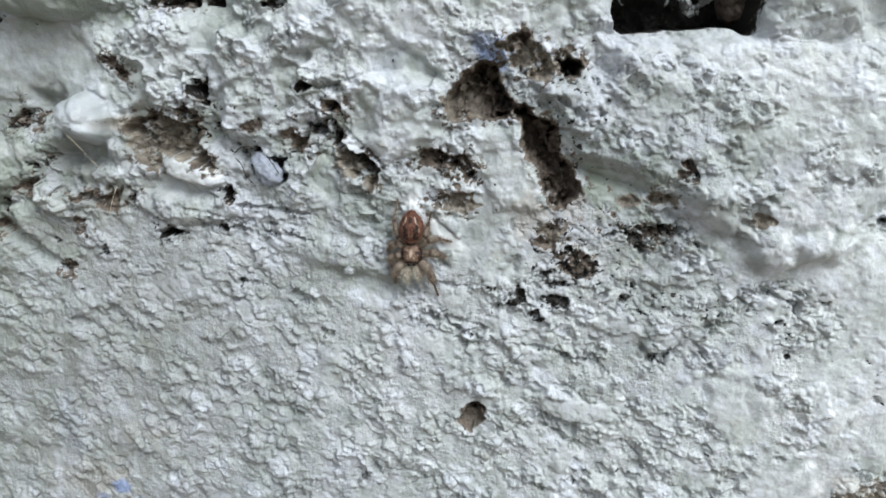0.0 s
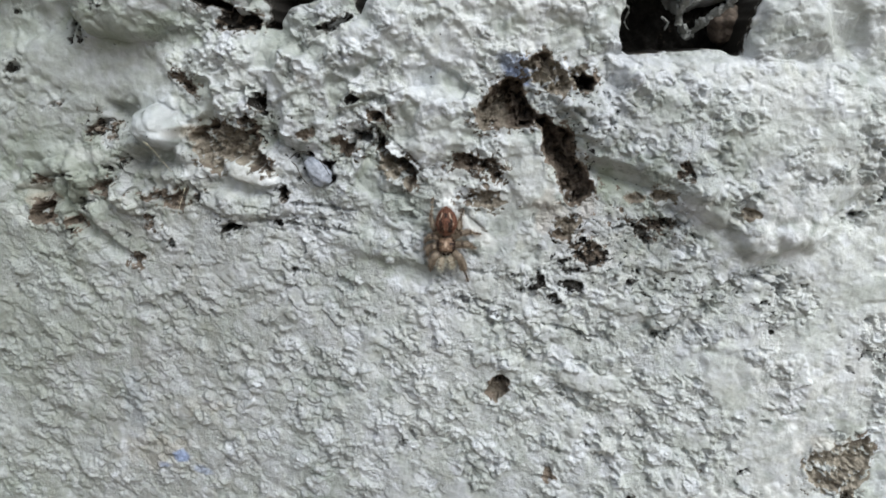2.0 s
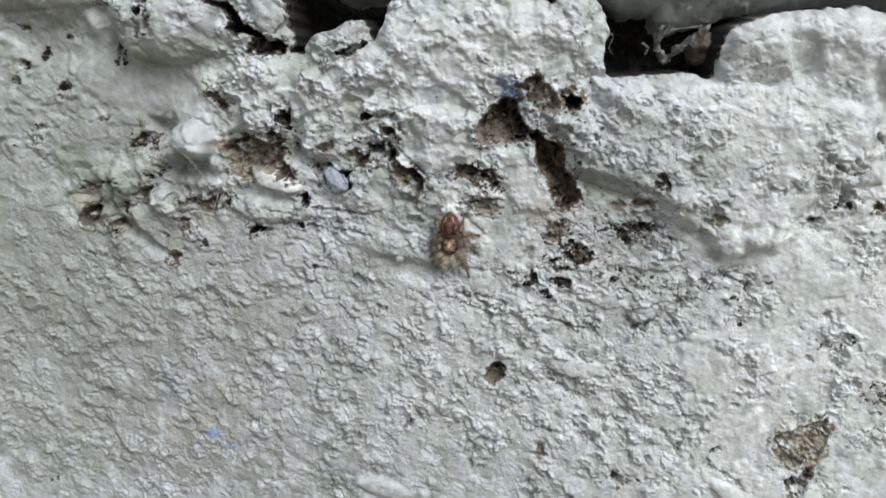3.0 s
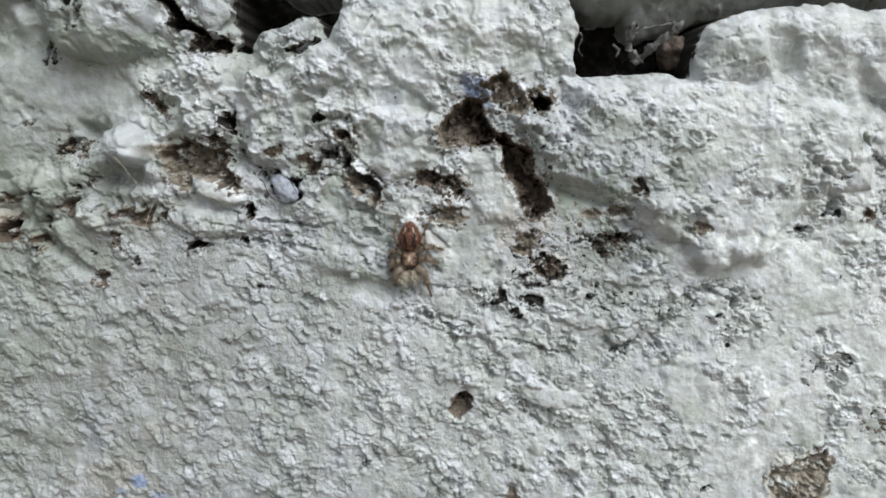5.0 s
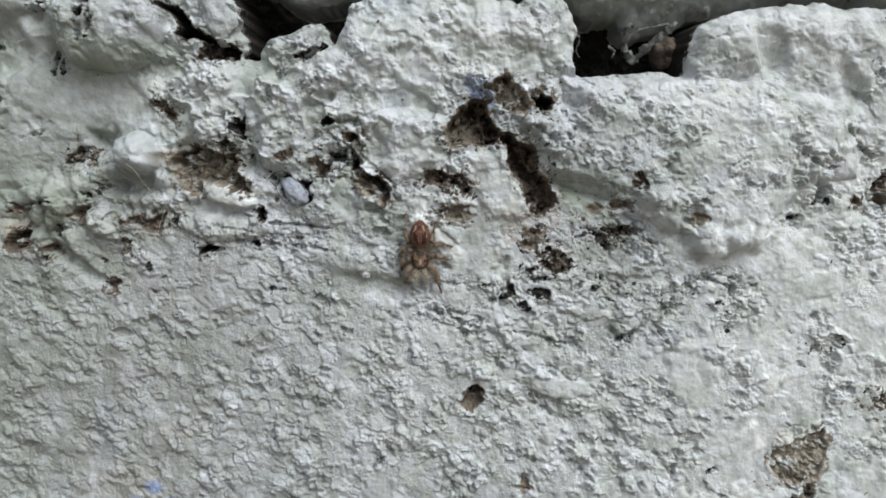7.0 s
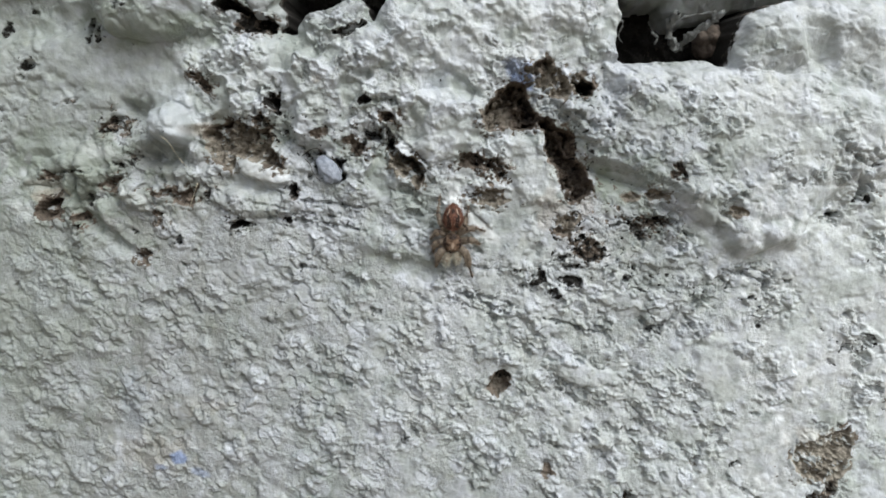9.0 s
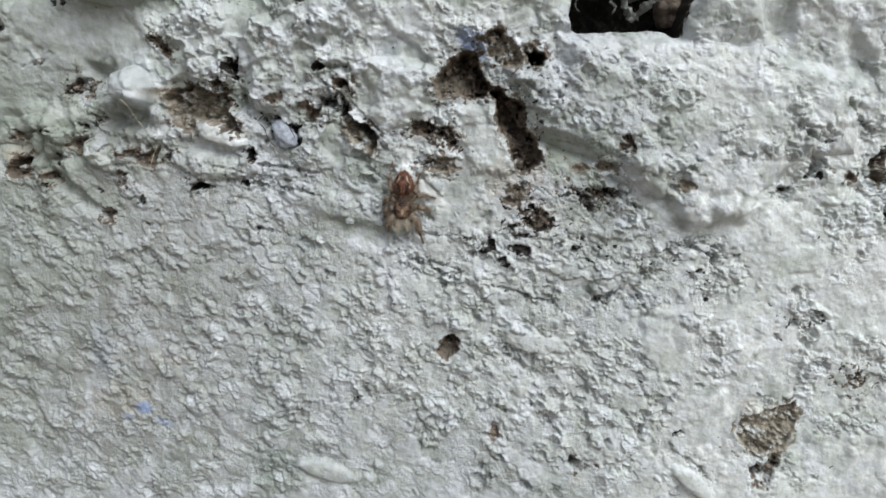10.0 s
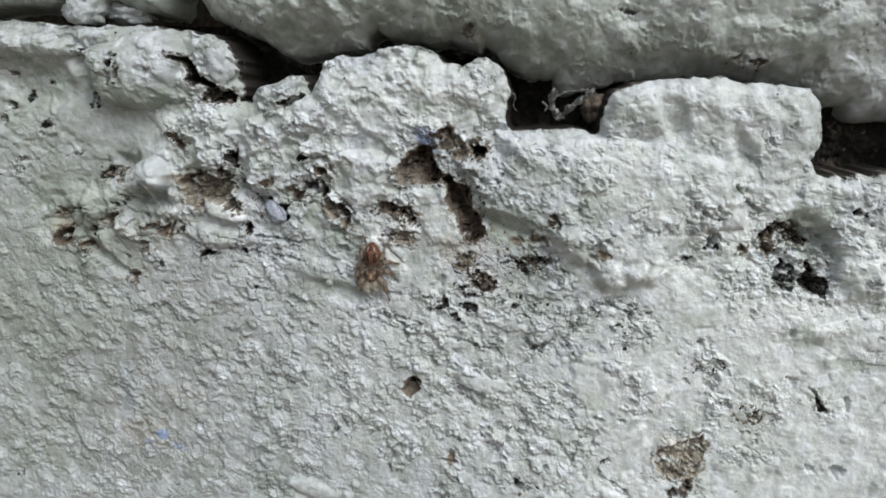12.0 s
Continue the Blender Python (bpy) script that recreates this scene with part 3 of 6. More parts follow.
face.swell(1.3, 1.8, [(33.7, 4.2), (37.1, 5.1), (40.5, 2.9), (40.6, -0.3), (37.8, -1.2), (35.2, 0.2)])
face.swell(1.1, 1.8, [(39.9, 3.3), (43.0, 4.3), (46.8, 2.7), (45.4, 0.3), (41.8, -0.8), (40.0, 0.0)])
face.swell(1.3, 1.8, [(27.3, 9.5), (29.6, 10.4), (31.8, 8.7), (31.1, 6.6), (28.6, 7.0)])
face.swell(0.5, 2.6, [(67.4, -4.7), (70.5, -3.6), (74.3, -4.4), (76.6, -6.3), (73.0, -8.3), (69.2, -8.3), (67.2, -6.9)])
face.swell(0.6, 2.4, [(71.6, -9.7), (74.7, -8.8), (77.6, -10.2), (76.5, -12.9), (73.9, -13.4), (72.1, -11.9)])
face.lobe(1.5, 1.2, [(-57.2, 10.0), (-55.5, 10.6), (-54.2, 10.1), (-54.2, 8.6), (-55.3, 7.3), (-56.3, 6.7), (-57.2, 5.8), (-57.7, 6.7), (-57.6, 8.5)], 0.35)
face.lobe(1.3, 1.0, [(-60.8, 8.5), (-59.4, 9.9), (-58.3, 9.3), (-58.2, 6.7), (-57.8, 4.6), (-58.6, 4.1), (-59.4, 6.1), (-60.3, 7.0)], 0.35)
face.lobe(1.2, 1.6, [(-51.4, 8.9), (-49.5, 8.7), (-48.1, 7.4), (-47.0, 5.9), (-47.0, 4.4), (-48.5, 3.9), (-50.3, 4.7), (-51.3, 6.5)], 0.35)
face.lobe(0.65, 2.2, [(-54.8, 5.8), (-52.6, 6.2), (-50.9, 4.1), (-49.9, 2.2), (-51.9, 1.3), (-53.6, 2.5), (-54.7, 4.0)], 0.35)
face.bump(-60.7, 7.0, 2.6, 2.2, 40, -1.3)
face.bump(-58.3, 8.2, 0.9, 3.0, -15, -1.0)
face.bump(-53.8, 0.9, 5.5, 1.2, -38, -1.3)
face.bump(-56.8, 4.6, 3.0, 1.4, -40, -1.0)
face.bump(-63.1, 10.0, 7.0, 2.6, 10, -0.8)
face.bump(-43.6, 13.6, 2.5, 1.2, -20, -0.8)
face.bump(-45.9, 11.9, 5.0, 0.9, -8, -0.8)
face.bump(-41.2, 14.8, 0.9, 0.9, 0, 0.5)
face.bump(-42.5, 15.4, 0.8, 0.8, 0, 0.4)
face.bump(-40.1, 16.8, 1.0, 1.0, 0, 0.5)
face.bump(-42.1, 17.1, 0.9, 0.9, 0, 0.4)
face.bump(-58.0, 11.5, 3.0, 2.0, -20, 0.9)
face.bump(-57.8, 4.2, 4.0, 1.6, -15, 0.8)
face.bump(-48.5, 18.9, 2.2, 3.4, 0, -2.6)
face.bump(-45.0, 12.0, 4.5, 1.8, -10, -1.9)
face.bump(-63.1, 31.5, 9.0, 4.0, -10, -1.8)
face.bump(-55.7, 32.6, 2.5, 6.0, 10, -1.5)
face.bump(-25.3, 13.8, 4.2, 1.8, -30, -1.6)
face.bump(-26.7, 20.4, 1.6, 4.0, 10, -0.9)
face.bump(-9.6, 17.4, 2.0, 3.6, 30, -1.0)
face.bump(-16.5, 17.0, 2.6, 1.6, 30, -0.8)
face.bump(19.4, 10.2, 4.4, 1.5, -20, -1.5)
face.bump(46.7, 28.0, 2.0, 5.0, 30, -1.1)
face.bump(58.0, 23.1, 1.6, 4.2, 28, -0.9)
face.bump(69.6, 10.0, 4.8, 3.4, -30, -2.0)
face.swell(1.4, 3.0, [(71.1, 12.0), (77.5, 11.2), (82.9, 5.8), (82.9, 0.1), (76.7, -1.6), (74.4, 2.6), (74.2, 6.4)])
face.swell(1.0, 3.0, [(61.7, 14.4), (67.9, 15.5), (72.7, 13.1), (71.6, 11.5), (66.5, 12.5), (63.0, 11.9)])
face.bump(-9.3, -3.4, 6.0, 1.9, -14, -0.4)
face.bump(-12.6, -0.0, 7.0, 2.0, -14, 0.9)
face.bump(32.4, -15.0, 1.6, 1.6, 15, -0.5)
face.bump(77.9, -31.2, 1.2, 1.0, 0, -0.8)
face.bump(18.5, 23.8, 1.8, 3.2, 10, -0.9)
face.bump(-29.1, 9.6, 6.0, 4.5, -15, -0.5)
# gritty stretches
face.rough(-19.5, 32.2, 5.5, 3.2, 0, 1.3)
face.rough(62.5, -22.8, 11.0, 7.0, -25, 1.0)
face.rough(51.5, -19.1, 12.0, 9.0, -20, 1.0)
face.rough(-9.2, -3.4, 9.96, 4.53, -10, 1.0)
face.rough(-47.3, -22.8, 47.06, 29.13, -0, 1.0)
face.rough(7.1, -16.4, 30.56, 23.43, -20, 1.0)
face.rough(53.3, -16.8, 20.77, 8.50, -25, 0.9)
face.rough(31.8, -30.8, 23.96, 11.98, -0, 0.9)
face.rough(0.6, 31.9, 18.26, 7.69, -0, 0.5)
face.rough(29.6, 14.7, 14.08, 9.39, -20, 0.9)
face.rough(-24.2, 20.9, 19.33, 8.14, -5, 0.9)
face.rough(30.5, -3.8, 13.48, 5.78, -10, 0.7)
face.rough(57.6, -1.6, 5.50, 4.58, -0, 0.7)
face.rough(66.4, 28.5, 6.90, 3.45, -0, 0.4)
face.rough(-9.2, -3.4, 11.77, 6.34, -10, 1.1)
face.rough(8.8, 23.1, 4.09, 3.27, -0, 1.0)
face.h += -0.00022 * (face.u - 40) ** 2
# thick, newer paint; its paler colour also carries the brighter light at right
face.stain("fresh_lit", 1.0, 61.9, -8.3, 30.32, 30.32, -15)
face.stain("fresh_lit", 0.75, 43.3, 17.0, 20.10, 8.22, -20)
face.stain("fresh_lit", 0.7, 51.4, 29.1, 17.69, 6.19, -5)
face.stain("fresh_lit", 0.7, 2.5, 31.0, 17.27, 7.67, -0)
face.stain("fresh_lit", 0.6, -34.4, 23.6, 16.48, 6.18, -0)
face.stain("fresh_lit", 0.9, 74.7, -25.7, 16.60, 14.76, -0)
face.stain("fresh_lit", 0.5, 7.1, -16.4, 26.49, 20.37, -0)
face.stain("fresh_lit", 0.7, 31.6, -26.6, 19.86, 13.90, -0)
face.stain("fresh_lit", 0.9, 49.9, -39.5, 24.78, 9.91, -0)
face.stain("fresh_lit", 0.9, -1.2, 3.8, 4.01, 2.01, -40)
face.stain("fresh_lit", 0.65, -5.2, 19.5, 11.86, 8.89, -10)
face.stain("fresh_lit", 0.55, -15.1, 24.1, 8.98, 5.99, -10)
face.stain("fresh_lit", 0.65, 4.7, 10.0, 8.87, 5.91, -10)
face.stain("fresh_lit", 0.25, -25.8, 2.9, 10.46, 4.18, -20)
face.stain("fresh_lit", 1.0, -30.5, 10.4, 4.80, 2.09, -14)
# stretches of smooth, thick paint
face.settle(0.85, 4.0, [(-74.6, 39.4), (-40.2, 38.8), (-42.0, 28.4), (-46.2, 20.8), (-48.8, 13.0), (-60.5, 8.5), (-79.5, 9.3)])
face.settle(0.5, 3.0, [(-18.6, 29.3), (-11.2, 36.6), (-1.4, 38.7), (7.7, 36.6), (18.5, 34.7), (18.0, 27.6), (5.3, 25.9), (-1.9, 23.9), (-14.9, 25.4)])
face.settle(0.75, 5.0, [(34.4, 31.6), (38.1, 34.3), (56.5, 35.2), (68.4, 31.7), (68.3, 22.8), (66.6, 11.8), (59.0, 14.3), (49.2, 21.4), (39.9, 24.7)])
face.settle(0.45, 5.0, [(18.4, 24.6), (43.6, 23.7), (46.2, 12.5), (39.3, 0.7), (29.0, 8.3), (18.9, 14.1)])
face.settle(0.95, 3.0, [(38.9, 5.8), (46.4, 10.1), (54.9, 4.3), (54.7, -7.7), (49.2, -9.6), (42.8, -2.7), (34.4, 0.6)])
face.settle(0.7, 2.0, [(43.8, -9.8), (48.3, -9.2), (49.3, -24.4), (46.3, -38.1), (42.5, -39.3), (45.4, -22.6)])
face.settle(0.8, 3.0, [(66.1, -13.4), (71.2, -9.2), (78.1, -12.9), (88.2, -34.3), (73.4, -40.5), (69.0, -36.3), (73.4, -25.5), (76.3, -19.1)])
face.settle(0.7, 2.5, [(58.1, -35.8), (64.3, -30.1), (71.5, -33.0), (73.4, -40.5), (59.7, -41.1)])
face.settle(0.7, 2.5, [(2.3, 15.3), (8.9, 15.6), (12.0, 9.0), (13.3, 5.6), (10.2, -3.3), (1.5, -5.2), (1.5, 2.0), (5.7, 9.8)])
face.settle(1.0, 1.0, [(-46.6, 18.7), (-44.0, 20.0), (-41.2, 19.1), (-39.8, 16.7), (-40.5, 14.1), (-42.9, 12.9), (-45.3, 13.2), (-46.8, 15.0)])
face.settle(0.4, 1.5, [(27.3, 9.5), (30.4, 10.8), (35.7, 4.9), (47.0, 4.2), (45.7, 0.8), (38.5, -0.2), (34.2, 3.2), (30.0, 4.2)])
face.settle(0.9, 2.0, [(14.8, 12.4), (21.4, 11.2), (27.4, 7.4), (26.6, 6.4), (17.4, 8.6)])
face.settle(0.5, 2.0, [(-26.6, 23.3), (-23.1, 24.1), (-16.5, 15.7), (-23.6, 12.9), (-27.0, 15.3)])
face.settle(0.6, 2.0, [(-11.3, 19.1), (-4.5, 18.2), (1.0, 13.6), (-5.4, 11.5), (-9.7, 13.6)])
face.grain()
# lifted flakes and smears of paint
face.plate(0.7, 0.4, [(-2.0, 9.0), (0.8, 9.3), (3.7, 8.6), (5.2, 7.9), (2.4, 7.8), (-0.2, 8.1)])
face.plate(0.5, 0.4, [(23.6, -2.1), (28.4, -1.1), (31.3, -1.8), (29.5, -2.9), (25.6, -3.1)])
face.plate(0.5, 0.4, [(42.7, -15.4), (45.5, -14.2), (46.7, -18.2), (43.9, -19.4)])
face.plate(0.5, 0.4, [(-0.1, -15.7), (4.5, -12.3), (4.9, -15.5), (1.0, -17.3)])
face.plate(0.6, 0.4, [(-8.4, -18.3), (-5.2, -17.6), (-4.4, -21.3), (-7.1, -21.5)])
face.plate(0.5, 0.4, [(32.4, -23.3), (35.3, -22.1), (37.5, -26.2), (34.6, -28.0)])
face.plate(0.8, 1.0, [(2.7, 15.3), (9.5, 15.8), (10.5, 12.7), (11.8, 9.3), (13.1, 6.4), (10.7, 5.3), (6.7, 6.1), (4.7, 9.8), (2.7, 10.7), (0.7, 13.8)])
face.plate(1.2, 0.5, [(-34.3, 12.2), (-32.5, 12.4), (-29.9, 11.4), (-27.3, 10.1), (-26.0, 8.7), (-28.3, 8.1), (-31.0, 8.9), (-34.1, 9.6), (-34.6, 10.9)])
face.plate(0.7, 0.4, [(-2.9, 6.3), (-1.6, 7.0), (0.6, 6.2), (2.1, 4.2), (2.8, 2.1), (1.5, 2.7), (-0.3, 4.4), (-1.8, 5.0)])
face.plate(0.5, 0.4, [(17.1, -7.2), (19.7, -6.5), (23.9, -6.2), (29.8, -5.8), (30.8, -7.8), (25.8, -8.8), (19.8, -9.0)])
face.smear(-14.7, -41.9, 5.58, 1.80, -10, 0.9)
face.smear(41.7, -39.8, 5.01, 1.42, -38, 0.8)
face.smear(-2.4, 5.2, 1.81, 1.30, -45, 0.4)
face.smear(0.2, 3.1, 3.61, 1.10, -40, 0.35)
face.smear(-30.5, 10.2, 3.96, 1.46, -14, 0.8)
face.smear(35.1, -18.9, 4.88, 2.34, -60, 0.3)
face.smear(41.6, -29.1, 3.92, 5.88, -20, 0.3)
face.smear(54.2, -4.7, 5.56, 2.04, -0, 0.2)
face.smear(16.3, -19.0, 4.98, 1.66, -5, 0.3)
face.smear(-51.0, 24.2, 12.69, 4.23, -15, 0.2)
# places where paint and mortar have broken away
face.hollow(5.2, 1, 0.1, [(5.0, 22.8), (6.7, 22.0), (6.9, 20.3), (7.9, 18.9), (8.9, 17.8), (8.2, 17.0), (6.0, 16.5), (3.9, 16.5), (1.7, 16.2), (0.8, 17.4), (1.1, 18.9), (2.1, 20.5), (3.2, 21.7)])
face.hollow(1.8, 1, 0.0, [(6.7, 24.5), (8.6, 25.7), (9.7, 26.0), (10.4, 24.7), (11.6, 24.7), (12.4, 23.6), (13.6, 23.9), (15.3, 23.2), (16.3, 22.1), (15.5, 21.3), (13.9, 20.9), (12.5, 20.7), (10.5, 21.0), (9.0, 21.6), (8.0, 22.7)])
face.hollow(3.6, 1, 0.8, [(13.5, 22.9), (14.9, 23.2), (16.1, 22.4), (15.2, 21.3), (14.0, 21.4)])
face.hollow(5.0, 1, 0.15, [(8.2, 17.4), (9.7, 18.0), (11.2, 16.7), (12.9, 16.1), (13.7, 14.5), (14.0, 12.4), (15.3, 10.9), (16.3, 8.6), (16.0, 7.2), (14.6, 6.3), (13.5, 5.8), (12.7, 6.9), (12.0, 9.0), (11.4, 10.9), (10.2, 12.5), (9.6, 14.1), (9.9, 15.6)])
face.hollow(1.8, 1, 0.12, [(-12.6, 13.6), (-11.4, 13.8), (-9.9, 12.5), (-8.4, 11.9), (-7.3, 10.6), (-7.3, 9.3), (-8.2, 8.3), (-9.6, 9.6), (-10.9, 10.1), (-11.9, 11.6)])
face.hollow(1.5, 1, 0.15, [(-13.3, 18.1), (-12.5, 18.6), (-11.3, 18.2), (-11.3, 17.4), (-12.3, 17.1), (-13.2, 17.4)])
face.hollow(1.4, 0.25, 0.1, [(-14.6, 20.3), (-13.3, 21.0), (-11.4, 20.7), (-10.6, 19.7), (-12.1, 19.4), (-14.0, 19.6)])
face.hollow(1.8, 0.6, 0.95, [(-16.3, 20.4), (-15.5, 20.9), (-15.0, 20.2), (-15.5, 19.6), (-16.1, 19.7)])
face.hollow(1.7, 1, 0.15, [(-3.1, 11.8), (-1.5, 12.7), (0.1, 12.9), (1.4, 12.2), (2.4, 11.3), (1.4, 10.8), (-0.1, 11.1), (-1.6, 11.2)])
face.hollow(1.0, 0.85, 0.35, [(1.4, 12.0), (2.9, 12.4), (4.4, 11.3), (4.8, 9.8), (3.6, 9.1), (2.3, 10.0)])
face.hollow(1.1, 1, 0.25, [(-1.3, 7.0), (0.6, 7.5), (2.0, 8.1), (3.3, 7.7), (4.5, 6.7), (3.8, 5.8), (2.0, 6.2), (0.4, 5.8), (-0.6, 6.3)])
face.hollow(2.2, 1, 0.15, [(-38.4, 15.5), (-37.1, 16.7), (-34.9, 17.3), (-33.0, 16.7), (-30.9, 16.4), (-29.5, 15.5), (-28.9, 13.8), (-27.9, 12.2), (-27.6, 10.7), (-29.1, 10.7), (-30.6, 11.5), (-32.4, 12.0), (-34.2, 12.3), (-34.6, 10.6), (-35.6, 10.3), (-36.7, 11.2), (-37.8, 12.2), (-38.2, 13.5)])
face.hollow(1.6, 0.9, 0.6, [(-31.3, 17.4), (-30.0, 18.1), (-29.2, 16.7), (-29.8, 15.9), (-31.2, 16.2)])
face.hollow(1.3, 0.6, 0.85, [(-29.5, 21.6), (-28.6, 21.1), (-28.0, 19.8), (-27.6, 18.2), (-28.1, 17.4), (-28.9, 18.6), (-29.4, 20.1)])
face.hollow(1.2, 0.8, 0.6, [(-40.2, 23.9), (-39.2, 23.7), (-38.2, 23.0), (-37.3, 22.3), (-37.6, 21.1), (-38.3, 21.2), (-39.1, 22.3), (-40.1, 23.2)])
face.hollow(1.2, 0.6, 0.6, [(-53.4, 16.5), (-51.8, 17.6), (-50.3, 17.9), (-49.7, 16.9), (-49.7, 15.3), (-50.8, 14.8), (-52.2, 15.3), (-53.6, 15.0), (-54.5, 14.6)])
face.hollow(3.4, 1, 0.4, [(-64.1, 4.7), (-62.9, 5.6), (-61.3, 5.9), (-60.2, 5.6), (-60.0, 4.4), (-60.6, 3.5), (-61.6, 3.2), (-62.7, 2.5), (-63.6, 2.8), (-64.0, 3.7)])
face.hollow(1.8, 0.9, 0.5, [(-58.4, 2.9), (-57.7, 3.7), (-56.9, 3.9), (-56.3, 3.2), (-56.2, 2.3), (-57.0, 1.6), (-57.9, 1.8)])
face.hollow(1.8, 0.35, 0.75, [(-56.7, 5.7), (-56.0, 6.4), (-55.0, 6.7), (-54.5, 6.1), (-54.9, 5.4), (-55.8, 5.0), (-56.5, 5.2)])
face.hollow(1.2, 0.8, 0.5, [(-54.4, 7.7), (-53.6, 8.4), (-52.6, 8.8), (-52.1, 9.4), (-51.0, 9.5), (-50.9, 8.8), (-51.6, 7.9), (-52.0, 7.1), (-53.1, 7.2), (-53.9, 7.4)])
face.hollow(1.3, 0.8, 0.6, [(-46.3, 4.3), (-45.8, 4.6), (-45.4, 4.0), (-45.3, 3.0), (-45.6, 2.1), (-46.0, 2.1), (-46.2, 2.8), (-45.9, 3.5)])
face.hollow(1.4, 0.3, 0.8, [(-43.2, 0.6), (-42.7, 0.9), (-42.3, 0.5), (-42.4, -0.4), (-43.0, -0.6), (-43.3, -0.1)])
face.hollow(1.3, 0.9, 0.45, [(-49.5, -2.1), (-48.7, -1.6), (-47.6, -1.7), (-46.9, -2.0), (-47.5, -2.5), (-48.1, -3.3), (-49.0, -3.3), (-49.5, -2.8)])
face.hollow(1.5, 0.5, 0.8, [(-49.7, 12.6), (-48.9, 12.4), (-48.2, 12.1), (-48.9, 11.6), (-48.9, 10.8), (-49.5, 10.8), (-49.3, 11.6)])
face.hollow(1.2, 0.85, 0.4, [(-46.3, 6.8), (-44.8, 7.1), (-43.5, 7.3), (-42.3, 7.1), (-41.2, 7.5), (-40.3, 7.6), (-40.5, 6.4), (-40.8, 5.1), (-41.7, 5.2), (-42.8, 5.3), (-43.6, 6.1), (-45.1, 6.4)])
face.hollow(1.3, 0.5, 0.7, [(-39.3, 8.1), (-38.5, 8.4), (-37.8, 7.9), (-37.8, 6.9), (-38.4, 6.1), (-39.0, 6.6), (-38.8, 7.3)])
face.hollow(0.8, 0.7, 0.3, [(-63.8, 8.6), (-63.1, 9.3), (-61.9, 9.4), (-61.5, 9.0), (-62.2, 8.4), (-63.2, 8.4)])
face.pit(-62.7, -2.0, 0.42, 0.36, 0, 1.2, 0.3, 0.85)
face.pit(-49.3, 1.0, 0.45, 0.38, 0, 1.2, 0.3, 0.85)
face.pit(-51.7, 2.5, 0.3, 0.26, 0, 1.2, 0.3, 0.85)
face.pit(-58.0, 1.8, 0.4, 0.34, 0, 1.2, 0.3, 0.85)
face.pit(-42.6, -3.5, 0.35, 0.30, 0, 1.2, 0.3, 0.85)
face.pit(-51.0, 10.8, 0.7, 0.59, 0, 1.2, 0.3, 0.85)
face.pit(-23.6, 11.8, 0.55, 1.0, 25, 1.4, 0.3, 0.95)
face.pit(-22.6, 11.1, 0.45, 1.1, 20, 1.4, 0.3, 0.95)
face.pit(-19.3, 10.5, 0.5, 1.2, 30, 1.4, 0.3, 0.95)
face.pit(-19.7, 11.6, 1.0, 0.4, -10, 1.4, 0.3, 0.95)
face.pit(-22.8, 12.7, 0.9, 0.35, 10, 1.4, 0.3, 0.95)
face.hollow(1.0, 0.4, 0.75, [(-46.8, 36.7), (-46.2, 37.0), (-46.2, 35.1), (-46.5, 33.8), (-46.8, 32.3), (-47.4, 32.2), (-47.2, 33.9), (-46.8, 35.3)])
face.hollow(1.0, 0.4, 0.75, [(-56.3, 38.2), (-55.7, 38.3), (-55.8, 37.1), (-56.3, 37.0)])
face.hollow(1.0, 0.4, 0.75, [(-53.7, 30.3), (-53.0, 30.4), (-52.9, 28.8), (-53.5, 27.9), (-53.7, 29.0)])
face.hollow(1.4, 0.3, 0.95, [(-35.6, 2.6), (-34.1, 3.1), (-33.1, 2.8), (-33.6, 1.9), (-35.0, 2.0)])
face.hollow(1.4, 0.2, 0.95, [(-27.2, 8.2), (-26.3, 8.6), (-25.8, 7.7), (-26.1, 6.6), (-26.8, 6.4), (-26.7, 7.5)])
face.hollow(1.3, 0.4, 0.95, [(-27.5, 3.4), (-26.4, 3.8), (-26.4, 3.0), (-27.3, 2.9)])
face.hollow(0.75, 1, 0.0, [(47.3, -30.9), (47.9, -29.4), (49.5, -28.4), (51.6, -28.1), (53.3, -27.0), (55.2, -26.7), (55.9, -28.1), (55.5, -30.0), (55.0, -32.4), (54.1, -34.9), (53.2, -35.6), (51.6, -34.1), (50.0, -33.8), (48.7, -33.6), (47.8, -32.5)])
face.hollow(0.8, 0.6, 0.3, [(50.4, -37.9), (51.5, -36.3), (52.7, -35.6), (53.7, -36.2), (53.0, -38.4), (52.5, -40.4), (51.2, -40.2)])
face.hollow(0.9, 0.8, 0.3, [(24.2, 7.6), (25.1, 8.2), (26.5, 8.1), (26.8, 7.2), (25.7, 6.8), (24.5, 7.0)])
face.hollow(1.3, 0.7, 0.6, [(26.8, 11.8), (27.8, 12.1), (28.8, 11.1), (28.9, 9.8), (27.2, 9.9), (26.9, 10.8), (27.8, 10.9)])
face.hollow(1.0, 0.2, 0.3, [(53.4, 9.5), (54.0, 10.1), (55.2, 9.6), (55.6, 7.9), (55.0, 6.9), (53.8, 7.2), (53.1, 8.4)])
face.hollow(1.2, 0.1, 0.9, [(53.4, 7.6), (54.4, 7.3), (55.2, 7.7), (55.0, 6.7), (53.9, 6.7)])
face.hollow(1.0, 0.1, 0.7, [(49.6, 5.6), (50.6, 5.8), (51.6, 5.1), (51.2, 4.5), (50.0, 5.0)])
face.hollow(0.6, 0.2, 0.8, [(72.8, -17.0), (73.6, -17.2), (74.5, -19.2), (75.4, -20.4), (74.7, -21.0), (73.8, -20.0), (73.4, -18.4)])
